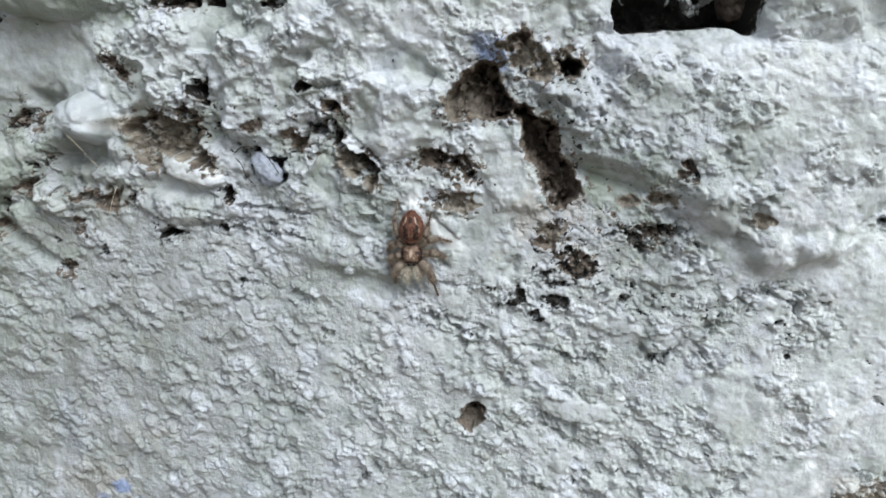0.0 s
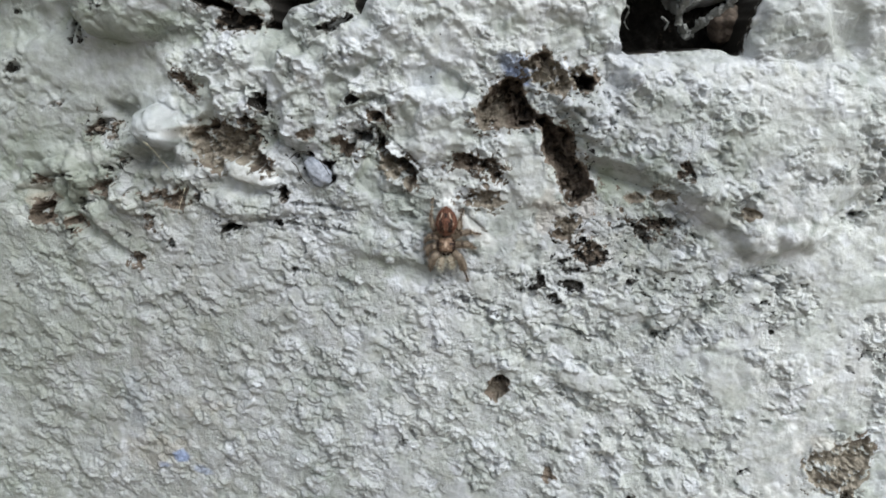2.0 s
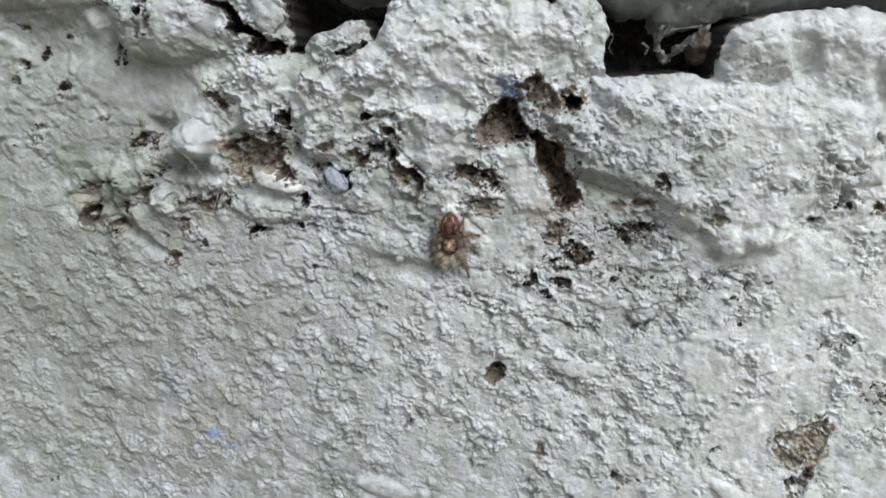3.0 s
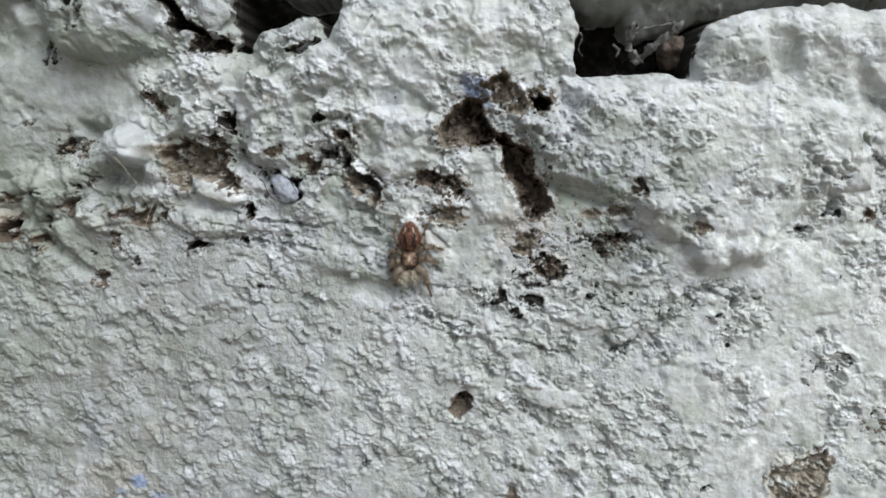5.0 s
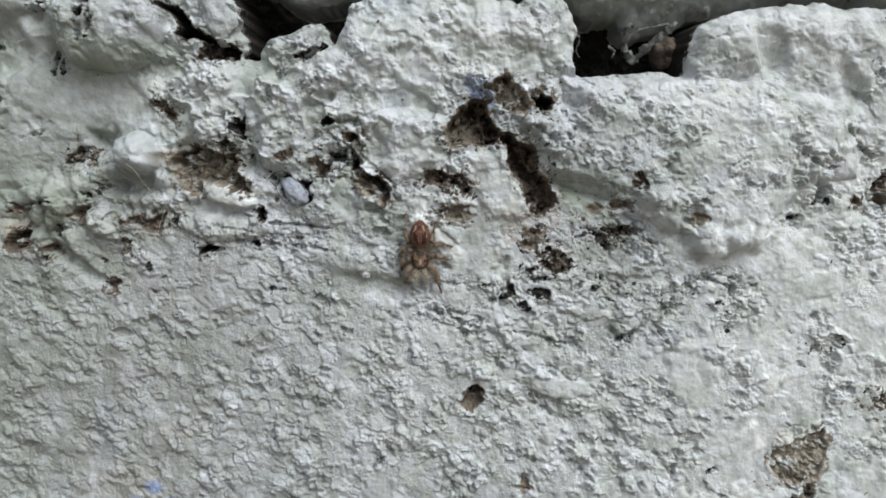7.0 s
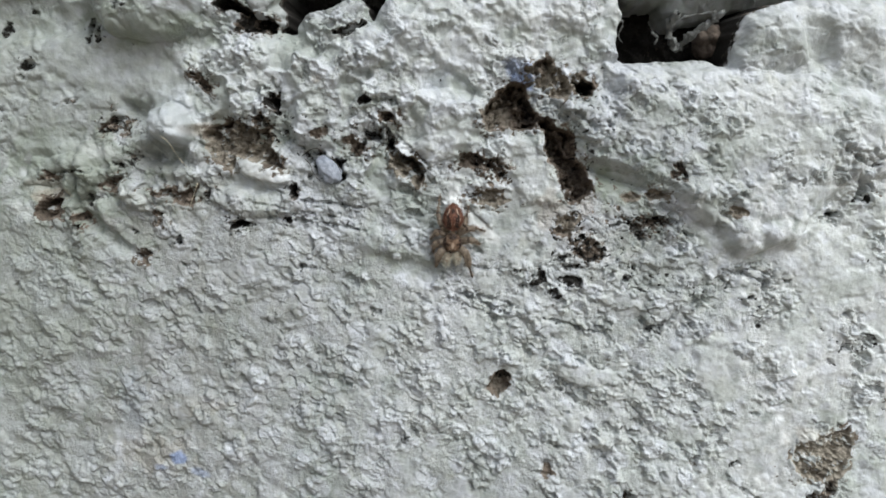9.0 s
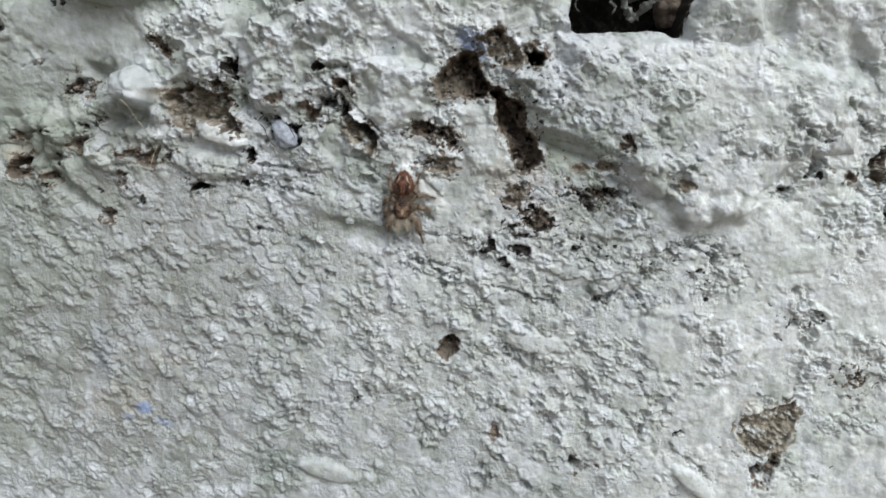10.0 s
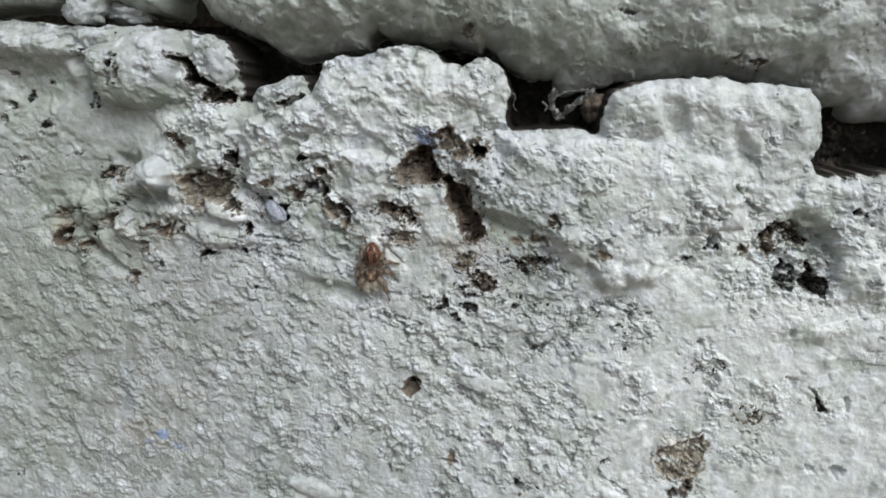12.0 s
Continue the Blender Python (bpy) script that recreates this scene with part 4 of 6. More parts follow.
face.hollow(5.5, 0.8, 0.85, [(-38.6, 37.2), (-36.7, 37.0), (-35.4, 35.9), (-34.1, 33.9), (-32.5, 32.7), (-30.4, 31.9), (-28.7, 31.6), (-27.9, 30.6), (-28.2, 29.4), (-30.5, 29.3), (-34.0, 29.7), (-32.6, 31.1), (-32.9, 32.2), (-35.1, 32.5), (-36.8, 33.2), (-36.2, 34.4), (-37.2, 35.7)])
face.hollow(2.5, 0.6, 0.8, [(-20.1, 29.1), (-19.0, 29.9), (-17.3, 30.5), (-15.6, 30.8), (-16.7, 29.7), (-17.9, 28.9)])
face.hollow(1.5, 0.2, 0.15, [(61.4, 9.6), (63.5, 11.5), (66.5, 12.2), (71.3, 10.3), (74.6, 6.4), (74.7, 2.6), (73.7, -1.3), (70.0, -0.4), (66.3, -0.1), (64.3, 0.8), (63.6, 4.2), (61.1, 5.8), (59.9, 6.9)])
face.hollow(1.6, 1, 0.25, [(62.1, 10.2), (63.5, 11.3), (65.5, 11.6), (67.2, 10.7), (66.7, 9.9), (64.6, 10.1), (63.8, 8.7), (64.1, 6.8), (63.4, 5.7), (62.3, 7.0), (62.6, 8.7)])
face.hollow(2.2, 0.8, 0.7, [(65.5, 10.1), (67.2, 10.5), (68.9, 9.6), (70.2, 8.2), (69.4, 7.6), (67.5, 8.1), (65.9, 8.8)])
face.hollow(1.9, 0.4, 0.75, [(64.6, 4.6), (65.8, 5.2), (67.4, 4.5), (68.1, 2.9), (68.2, 1.3), (67.6, -0.1), (66.2, 0.4), (64.7, 0.5), (64.7, 2.5)])
face.hollow(2.6, 0.6, 0.9, [(68.8, 2.2), (69.5, 3.6), (69.9, 4.9), (70.7, 4.2), (71.4, 2.9), (73.1, 2.6), (73.2, 1.0), (72.9, -0.9), (71.5, -0.2), (70.0, 1.1), (68.7, 1.1)])
face.hollow(0.7, 1, 0.15, [(11.3, 2.3), (12.1, 3.8), (13.4, 5.1), (14.1, 4.3), (13.9, 2.8), (13.5, 1.7), (12.4, 1.7)])
face.hollow(0.6, 0.9, 0.6, [(14.3, 0.2), (16.0, 1.1), (17.7, 0.4), (18.3, -1.2), (17.4, -2.4), (15.9, -1.6), (14.7, -1.1)])
face.hollow(0.6, 0.5, 0.95, [(7.9, -5.3), (9.1, -4.2), (10.0, -3.6), (10.4, -4.9), (9.7, -5.4), (8.5, -5.6)])
face.hollow(0.5, 0.4, 0.9, [(6.2, -6.1), (7.1, -5.7), (7.3, -5.9), (6.4, -6.4)])
face.hollow(0.5, 0.4, 0.95, [(10.9, -6.5), (11.8, -6.1), (12.5, -7.0), (11.8, -7.6)])
face.hollow(0.5, 0.4, 0.9, [(12.4, -4.5), (13.6, -4.1), (15.3, -4.6), (15.2, -5.5), (13.7, -5.5)])
face.hollow(0.4, 0.3, 0.8, [(10.5, -2.4), (11.8, -1.4), (13.5, -1.0), (14.4, -1.6), (13.1, -1.9), (12.0, -2.0)])
face.hollow(0.4, 0.5, 0.7, [(12.2, -3.2), (14.0, -2.4), (15.5, -3.0), (14.6, -3.5), (13.2, -3.4)])
face.hollow(0.5, 0.6, 0.6, [(22.6, 3.5), (24.3, 4.0), (26.7, 4.2), (28.0, 3.3), (26.6, 3.0), (24.3, 2.9)])
face.crack(0.55, 1.7, [(-17.3, 12.7), (-16.4, 13.7), (-15.5, 15.5), (-14.1, 15.0), (-13.0, 17.1), (-12.1, 18.1)])
face.crack(0.6, 1.9, [(-12.7, 17.0), (-12.2, 15.5), (-11.9, 14.2), (-11.2, 13.2), (-10.0, 12.3), (-8.4, 11.6), (-7.3, 10.4)])
face.crack(0.4, 1.2, [(22.5, 3.6), (24.3, 4.1), (26.7, 4.3), (28.4, 3.5)])
face.crack(0.35, 0.9, [(10.3, -10.5), (13.4, -11.2), (16.5, -12.3), (19.1, -12.6)])
face.crack(0.35, 0.9, [(-2.9, -6.7), (-0.3, -7.8), (2.4, -8.9), (5.0, -9.9)])
face.crack(0.3, 0.8, [(42.0, -3.2), (43.1, -4.3), (44.8, -4.6)])
face.crack(0.35, 0.8, [(37.1, -3.2), (39.6, -2.9), (41.7, -3.6), (43.0, -4.5)])
face.crack(0.35, 0.8, [(-29.5, 3.6), (-24.1, 3.0), (-18.7, 2.4), (-15.6, 1.7)])
face.crack(0.3, 0.7, [(-24.8, 6.1), (-20.4, 5.7), (-16.0, 5.1)])
face.pit(3.7, -20.5, 1.45, 1.55, -0, 2.2, 1, 0.15)
face.pit(4.2, -19.5, 0.9, 0.7, 10, 1.8, 1, 0.9)
face.pit(-33.7, 2.5, 1.27, 0.53, -0, 1.6, 0.3, 0.9)
face.pit(-26.2, 7.4, 0.52, 1.04, -0, 1.4, 0.3, 0.9)
face.pit(-27.3, 3.3, 0.52, 0.52, -0, 1.4, 0.3, 0.9)
face.pit(-35.6, 0.9, 0.43, 0.64, -0, 1.0, 0.3, 0.7)
face.pit(-24.4, -3.6, 1.05, 0.32, -10, 1.0, 0.2, 0.8)
face.pit(-68.1, -7.2, 0.45, 0.45, -0, 1.0, 0.3, 0.7)
face.pit(-75.0, -44.6, 0.60, 0.72, -0, 1.6, 0.3, 1)
face.pit(-67.3, 29.9, 0.86, 0.97, -0, 1.4, 0.3, 0.9)
face.pit(-64.1, 24.7, 0.86, 0.76, -0, 1.4, 0.3, 0.9)
face.pit(-54.9, 29.9, 0.53, 1.58, -0, 1.4, 0.3, 0.9)
face.pit(-47.7, 36.7, 0.52, 0.72, -0, 1.2, 0.3, 0.9)
face.pit(-47.8, 35.4, 0.62, 0.62, -0, 1.2, 0.3, 0.9)
face.pit(-48.4, 33.4, 0.52, 1.25, -10, 1.2, 0.3, 0.9)
face.pit(-57.6, 38.2, 0.52, 0.73, -0, 1.4, 0.3, 0.9)
face.pit(-40.1, 23.5, 0.73, 0.52, -0, 1.2, 0.6, 0.7)
face.pit(-38.0, 22.0, 0.62, 0.93, 30, 1.2, 1, 0.4)
face.pit(-24.0, 11.0, 0.41, 1.44, 15, 1.4, 0.2, 0.8)
face.pit(-19.2, 10.2, 0.51, 1.23, -10, 1.2, 0.2, 0.7)
face.pit(-16.8, 13.8, 0.91, 0.81, -0, 0.8, 0.8, 0.4)
face.pit(36.2, 5.6, 1.0, 0.6, -15, 0.8, 1, 0.1)
face.pit(22.0, 6.9, 1.0, 0.6, -15, 0.7, 0.9, 0.1)
face.pit(22.5, 2.6, 0.48, 1.35, 40, 1.0, 0.5, 0.8)
face.pit(53.2, 7.7, 1.09, 1.18, -0, 1.1, 0.1, 0.5)
face.pit(53.5, 7.2, 0.64, 0.36, -0, 1.2, 0.1, 1)
face.pit(50.0, 4.3, 1.20, 0.83, -10, 1.2, 0, 0.2)
face.pit(50.5, 5.1, 0.55, 0.46, -0, 1.4, 0, 1)
face.pit(59.0, 7.2, 0.54, 0.63, -0, 1.2, 1, 0.3)
face.pit(76.8, 13.6, 0.87, 0.43, -10, 1.5, 0.3, 0.9)
face.pit(79.1, 11.7, 0.43, 0.35, -0, 1.2, 0.3, 0.9)
face.pit(57.0, -12.8, 0.75, 0.65, -20, 0.9, 0.3, 0.9)
face.pit(53.7, -14.2, 0.56, 0.75, -0, 1.0, 0.3, 0.7)
face.pit(51.6, -16.1, 0.38, 0.57, -0, 1.0, 0.3, 0.7)
face.pit(59.0, -20.1, 0.85, 0.38, -50, 1.0, 0.2, 0.7)
face.pit(53.6, -9.2, 0.47, 0.56, -0, 1.0, 0.2, 0.6)
face.pit(78.6, -19.5, 0.45, 1.18, 10, 1.0, 0.1, 0.3)
face.pit(78.1, -31.4, 1.11, 0.92, -0, 1.2, 0, 0.2)
face.pit(73.5, -31.2, 0.75, 0.56, -30, 0.8, 0, 0.2)
face.pit(53.3, -35.7, 1.07, 0.68, -20, 1.4, 0.6, 0.7)
face.pit(51.2, -37.6, 1.17, 0.98, -0, 1.6, 0.2, 0.5)
face.pit(38.7, -32.0, 0.79, 0.49, -0, 1.6, 0.2, 1)
face.pit(41.3, -24.2, 0.68, 0.39, -10, 1.0, 0.1, 0.6)
face.pit(39.5, -7.2, 0.38, 0.38, -0, 1.2, 0, 1)
face.pit(40.7, -10.5, 0.38, 0.48, -0, 1.2, 0, 1)
face.pit(-10.0, -29.6, 0.64, 0.43, -20, 1.5, 0.3, 0.9)
face.pit(3.9, -32.6, 0.42, 0.94, -0, 0.8, 0.1, 0.4)
face.pit(11.3, -33.0, 0.93, 0.72, -0, 1.3, 0.2, 0.5)
face.pit(24.2, -38.4, 1.43, 0.72, -10, 1.2, 0.2, 0.5)
face.pit(26.0, -12.0, 0.98, 0.59, -20, 1.0, 0.2, 0.8)
face.pit(33.5, -29.1, 0.79, 0.50, -20, 1.0, 0.1, 0.6)
face.pit(68.2, -6.9, 0.73, 0.73, -0, 0.7, 0.2, 0.3)
face.pit(-13.9, -10.1, 0.73, 0.31, -0, 0.8, 0.2, 0.8)
face.pit(40.8, 44.5, 1.23, 0.70, -15, 2.2, 0.2, 0.9)
face.pit(22.0, -4.5, 0.59, 0.49, -0, 0.6, 0, 0.9)
face.pit(23.9, -37.9, 1.11, 0.68, -10, 1.1, 0.4, 0.5)
face.pit(16.0, -42.0, 1.30, 0.78, -15, 1.0, 0, 0.2)
face.pit(54.6, -42.6, 0.74, 0.50, -10, 1.5, 0.1, 0.8)
face.pit(50.8, -37.4, 0.99, 1.23, -20, 1.3, 0.4, 0.4)
face.pit(59.0, -38.1, 0.65, 0.49, -0, 1.0, 0.1, 0.6)
face.pit(33.1, -31.9, 0.33, 0.67, -20, 1.0, 0.4, 0.4)
face.pit(68.9, -15.2, 0.92, 0.77, -30, 0.9, 0, 0.3)
face.pit(-64.5, 23.9, 1.67, 0.74, 40, 0.7, 0.3, 0.7)
face.pit(-70.4, 16.5, 1.33, 1.33, -0, 0.5, 0.3, 0.6)
face.pit(-70.2, 18.0, 1.51, 0.47, 20, 0.5, 0.3, 0.6)
face.pit(-72.0, 25.7, 0.84, 0.65, -0, 1.2, 0.3, 0.9)
face.pit(-70.5, 28.4, 0.74, 0.56, -0, 1.2, 0.3, 0.9)
face.pit(-63.3, 32.4, 0.36, 0.36, -0, 1, 0.3, 0.9)
face.pit(-58.7, 19.8, 0.93, 0.28, 15, 0.6, 0.4, 0.7)
face.pit(-62.1, 9.0, 1.14, 0.38, -0, 0.8, 0.8, 0.3)
face.pit(-76.0, -44.6, 0.53, 0.43, -0, 1.2, 0.3, 0.9)
face.pit(-70.2, 33.9, 0.73, 0.46, -20, 0.8, 0.6, 0.4)
face.pit(-15.7, 15.4, 1.04, 0.43, 15, 1.3, 0.5, 0.8)
face.pit(-18.1, 14.8, 0.87, 0.52, 20, 0.9, 0.8, 0.4)
face.pit(-12.0, 14.7, 0.60, 0.78, -20, 1.0, 0.5, 0.8)
face.pit(-28.7, 19.9, 0.61, 1.23, -20, 1.2, 0.6, 0.6)
face.pit(-27.0, 15.9, 0.71, 0.44, -0, 1.0, 0.5, 0.7)
face.pit(-21.9, 15.5, 0.87, 0.52, 20, 0.9, 0.8, 0.3)
face.pit(-26.1, 7.4, 0.72, 1.25, -10, 1.0, 0.6, 0.8)
face.pit(-34.1, 2.6, 0.92, 0.55, -0, 1.2, 0.5, 0.9)
face.pit(53.6, 8.9, 1.09, 1.09, -0, 1.0, 0.1, 0.4)
face.pit(50.1, 5.3, 0.95, 0.63, -10, 1.2, 0, 0.5)
face.pit(11.5, -33.9, 0.82, 0.73, -0, 1.0, 1, 0.4)
face.pit(7.1, 19.0, 0.68, 1.94, 15, 2.0, 0.6, 0.85)
face.pit(15.1, 21.9, 0.76, 0.95, -0, 1.6, 0.6, 0.85)
# cracks
face.crack(0.51, 1.6, [(-15.7, 16.1), (-14.4, 14.9), (-13.2, 14.2), (-12.0, 12.8), (-10.2, 11.9), (-8.6, 11.0), (-7.4, 9.8)])
face.crack(0.51, 1.4, [(-29.7, 21.6), (-28.7, 20.4), (-28.2, 18.9), (-27.6, 17.5)])
face.crack(0.39, 1.0, [(19.0, 2.8), (20.5, 3.5), (23.4, 3.2), (25.8, 3.9), (28.2, 3.0), (30.6, 1.7)])
face.crack(0.38, 1.0, [(36.4, -3.6), (38.6, -3.6), (40.4, -4.4), (41.8, -5.1)])
face.crack(0.28, 0.8, [(41.3, -5.5), (42.2, -7.3), (42.1, -9.1), (41.0, -10.4)])
face.crack(0.4, 0.9, [(31.2, -11.2), (31.7, -12.0), (32.1, -12.6)])
face.crack(0.37, 1.1, [(73.3, -17.2), (74.0, -18.8), (74.9, -20.4), (75.5, -20.9)])
face.crack(0.30, 0.7, [(12.3, -20.3), (14.3, -22.3), (16.4, -23.9)])
face.crack(0.30, 0.7, [(22.2, -22.7), (24.0, -24.1), (25.6, -26.1)])
face.crack(0.40, 0.8, [(39.8, -35.7), (42.1, -37.1), (43.7, -39.2)])
face.crack(0.36, 0.8, [(56.9, 17.4), (58.9, 15.2), (61.3, 13.3)])
face.crack(0.36, 0.8, [(50.4, 14.0), (53.3, 12.2), (55.1, 11.8)])
face.crack(0.26, 0.7, [(61.4, 26.2), (62.1, 24.2), (62.5, 23.8)])
face.crack(0.39, 0.9, [(25.0, -12.3), (26.9, -11.3), (28.4, -10.4)])
face.crack(0.31, 0.6, [(-2.2, -8.5), (0.9, -8.9), (2.4, -10.3)])
face.crack(0.31, 0.7, [(16.6, -28.7), (19.7, -31.7), (21.3, -33.2)])
face.crack(0.33, 0.8, [(-61.8, 9.3), (-57.3, 10.2), (-54.7, 9.6)])
face.crack(0.60, 1.6, [(-14.4, 16.1), (-13.1, 14.7), (-11.6, 13.3), (-9.9, 12.1), (-8.2, 10.2)])
face.crack(0.32, 0.5, [(-32.0, 5.7), (-27.8, 5.0), (-22.6, 4.0), (-17.5, 3.6)])
face.crack(0.30, 0.5, [(-0.2, -3.2), (3.9, -3.5), (7.9, -3.9)])
face.crack(0.31, 0.6, [(-4.2, -6.0), (0.9, -7.3), (5.0, -8.3)])
# mould, bare specks, algae, rust and blue paint, with shade painted in among them
face.stain("mould_and_shade", 0.8, 15.9, -0.5, 4.52, 2.75, -20)
face.stain("mould_and_shade", 0.9, 17.9, -0.4, 2.35, 1.57, -10)
face.stain("mould_and_shade", 0.5, 26.6, -4.5, 14.55, 2.91, -8)
face.stain("mould_and_shade", 0.6, 3.7, 10.8, 2.76, 1.58, -10)
face.stain("mould_and_shade", 0.6, 22.5, 2.8, 2.90, 1.74, -0)
face.stain("mould_and_shade", 0.4, 39.3, -7.4, 3.81, 4.29, -0)
face.stain("mould_and_shade", 0.45, 54.0, -13.7, 5.63, 2.82, -15)
face.stain("mould_and_shade", 0.5, 15.3, 13.3, 2.89, 4.82, 20)
face.stain("mould_and_shade", 0.35, -27.5, 15.9, 9.27, 4.12, -0)
face.stain("bare", 1.1, 63.2, -22.2, 2.43, 2.06, -0)
face.stain("mould_and_shade", 0.75, 63.6, -21.8, 2.06, 2.06, -0)
face.stain("algae_and_shade", 0.5, 63.2, -22.2, 2.99, 2.43, -0)
face.stain("bare", 0.6, 59.6, 7.2, 2.70, 1.44, -0)
face.stain("bare", 0.5, 50.7, -33.8, 4.86, 2.43, -0)
face.stain("bare", 0.6, 14.2, 3.0, 2.94, 1.57, -0)
face.stain("bare", 0.5, -0.2, 10.8, 3.57, 1.59, -0)
face.stain("bare", 0.55, 2.3, 6.2, 3.58, 1.19, -0)
face.stain("bare", 0.5, -15.3, 13.3, 4.05, 3.04, -30)
face.stain("bare", 0.5, 24.3, 4.6, 3.84, 1.54, -20)
face.stain("bare", 0.4, 66.0, 7.4, 5.35, 3.21, -20)
face.stain("bare", 0.4, -51.5, 16.2, 3.64, 2.14, -0)
# hollow under the big right mound: algae and shade painted together
face.stain("algae_and_shade", 0.7, 19.3, 9.1, 4.81, 1.93, -35)
face.stain("algae_and_shade", 0.8, -46.5, 30.2, 11.45, 3.12, -5)
face.stain("algae_and_shade", 0.6, -47.7, 18.4, 3.60, 3.18, -0)
face.stain("algae_and_shade", 0.3, 29.2, 3.1, 5.73, 1.34, -32)
# greenish shade inside the right pocket's rim, painted in
face.stain("algae_and_shade", 0.6, 70.0, 10.4, 5.29, 5.29, -30)
face.stain("algae_and_shade", 0.5, -59.6, 8.8, 5.47, 2.63, 20)
face.stain("algae_and_shade", 0.5, 52.5, -25.7, 3.83, 1.53, -10)
face.stain("algae_and_shade", 0.3, -41.9, -24.7, 4.46, 1.56, -15)
face.stain("algae_and_shade", 0.5, 70.1, -7.8, 5.43, 1.45, -8)
face.stain("rust", 0.35, -63.0, 7.7, 2.87, 1.54, -0)
face.stain("rust", 0.7, -39.1, 16.0, 1.68, 1.26, -0)
face.stain("rust", 0.3, -40.8, -24.7, 4.45, 1.56, -0)
face.stain("rust", 0.5, 50.3, -28.5, 3.86, 2.12, -0)
face.stain("rust", 0.3, -47.9, -32.5, 6.82, 3.41, -0)
face.stain("blue", 1.0, -44.2, -33.3, 1.36, 1.02, -0)
face.stain("blue", 0.6, -46.7, -34.7, 1.02, 0.68, -0)
face.stain("blue", 0.5, -41.3, -35.5, 1.58, 0.68, -30)
face.stain("blue", 1.0, 7.0, 22.3, 1.54, 0.67, -38)
face.stain("blue", 0.7, 5.1, 24.5, 1.16, 0.96, -0)
face.stain("blue", 0.14, -5.2, 36.5, 3.86, 2.31, -0)
face.stain("blue", 0.15, -5.2, 22.8, 2.36, 1.77, -0)
face.stain("blue", 0.12, -50.8, -24.2, 2.26, 5.64, -0)
face.stain("blue", 0.15, -21.4, 10.9, 2.67, 2.05, -0)
face.stain("blue", 0.22, -43.0, 16.7, 3.4, 3.2, -0)
face.stain("lime", 0.35, -42.8, 17.0, 3.0, 2.8, -0)
face.stain("bare", 0.8, 0.4, 10.8, 2.21, 1.53, -20)
face.stain("mould_and_shade", 0.7, 1.4, 11.9, 2.88, 1.86, -20)
face.stain("bare", 0.8, 1.3, 7.4, 2.91, 1.20, 5)
face.stain("bare", 0.35, 19.4, 8.4, 2.48, 0.83, -15)
face.stain("mould_and_shade", 0.7, 25.1, 3.3, 3.65, 1.33, -10)
face.stain("bare", 0.6, 24.3, 2.9, 2.82, 1.00, -10)
face.stain("mould_and_shade", 0.55, 16.9, -0.5, 5.08, 2.20, -10)
face.stain("mould_and_shade", 0.8, 15.1, 2.1, 2.87, 2.03, -20)
face.stain("bare", 0.7, 14.3, 3.0, 2.20, 1.52, -10)
face.stain("mould_and_shade", 0.7, -52.1, 16.4, 2.94, 2.20, -0)
face.stain("bare", 0.7, -52.1, 16.4, 2.57, 2.02, -0)
face.stain("mould_and_shade", 0.6, -64.4, 24.2, 1.66, 1.29, 40)
face.stain("mould_and_shade", 0.6, -70.1, 17.9, 1.69, 2.45, -0)
face.stain("mould_and_shade", 0.6, -71.7, 25.2, 1.30, 1.30, -0)
face.stain("bare", 0.7, -38.9, 23.2, 1.77, 1.42, -30)
face.stain("bare", 0.7, -42.4, 7.3, 4.23, 1.47, 5)
face.stain("mould_and_shade", 0.45, -35.0, 3.3, 5.49, 2.38, -10)
face.stain("bare", 0.5, -15.7, 14.0, 5.21, 3.47, -35)
face.stain("mould_and_shade", 0.35, 15.4, 18.2, 4.90, 4.90, -0)
face.stain("algae_and_shade", 0.7, 20.4, 7.4, 4.97, 1.66, -25)
face.stain("algae_and_shade", 0.5, 5.4, 29.1, 2.43, 1.62, -0)
face.stain("rust", 0.5, -22.1, 23.1, 0.69, 0.52, -0)
face.stain("mould_and_shade", 0.5, 61.5, -21.1, 2.13, 2.46, -0)
face.stain("bare", 0.6, 61.5, -21.1, 2.13, 2.46, -0)
face.stain("bare", 0.7, 24.6, -38.2, 3.06, 1.44, -10)
# broad patches at left: the fall-off of light painted green-grey
face.stain("algae_and_shade", 0.45, -66.6, 4.4, 20.04, 36.73, -0)
face.stain("algae_and_shade", 0.32, -52.2, 22.2, 21.24, 16.99, -0)
face.stain("mould_and_shade", 0.65, 17.3, -1.4, 2.94, 1.37, -20)
face.stain("bare", 1.0, 23.4, 3.6, 4.82, 1.35, -15)
# more of the left side's dimmer light, painted the same way
face.stain("algae_and_shade", 0.42, -69.2, 0.1, 16.86, 33.72, -0)
face.stain("algae_and_shade", 0.3, -59.5, 10.9, 16.37, 9.82, -0)
face.stain("algae_and_shade", 0.2, -64.2, 31.9, 12.82, 12.82, -0)
face.stain("rust", 0.15, 16.2, 0.7, 5.09, 3.53, -20)
face.stain("algae_and_shade", 0.5, 24.4, 3.7, 5.77, 1.73, -15)
face.stain("algae_and_shade", 0.3, -63.0, 21.0, 15.15, 15.15, -0)
face.stain("left_tone", 0.9, -58.0, 10.0, 26.0, 14.0, 0)
face.stain("left_tone", 0.9, -62.0, -12.0, 34.0, 38.0, 20)
face.stain("left_tone", 0.6, -38.0, -8.0, 24.0, 14.0, -10)
face.stain("left_tone", 0.5, -44.0, -28.0, 10.0, 6.0, -20)
face.stain("lime", 1.0, -0.9, 4.0, 2.2, 1.5, -45)
face.stain("lime", 0.85, 1.6, 2.0, 2.6, 0.9, -42)
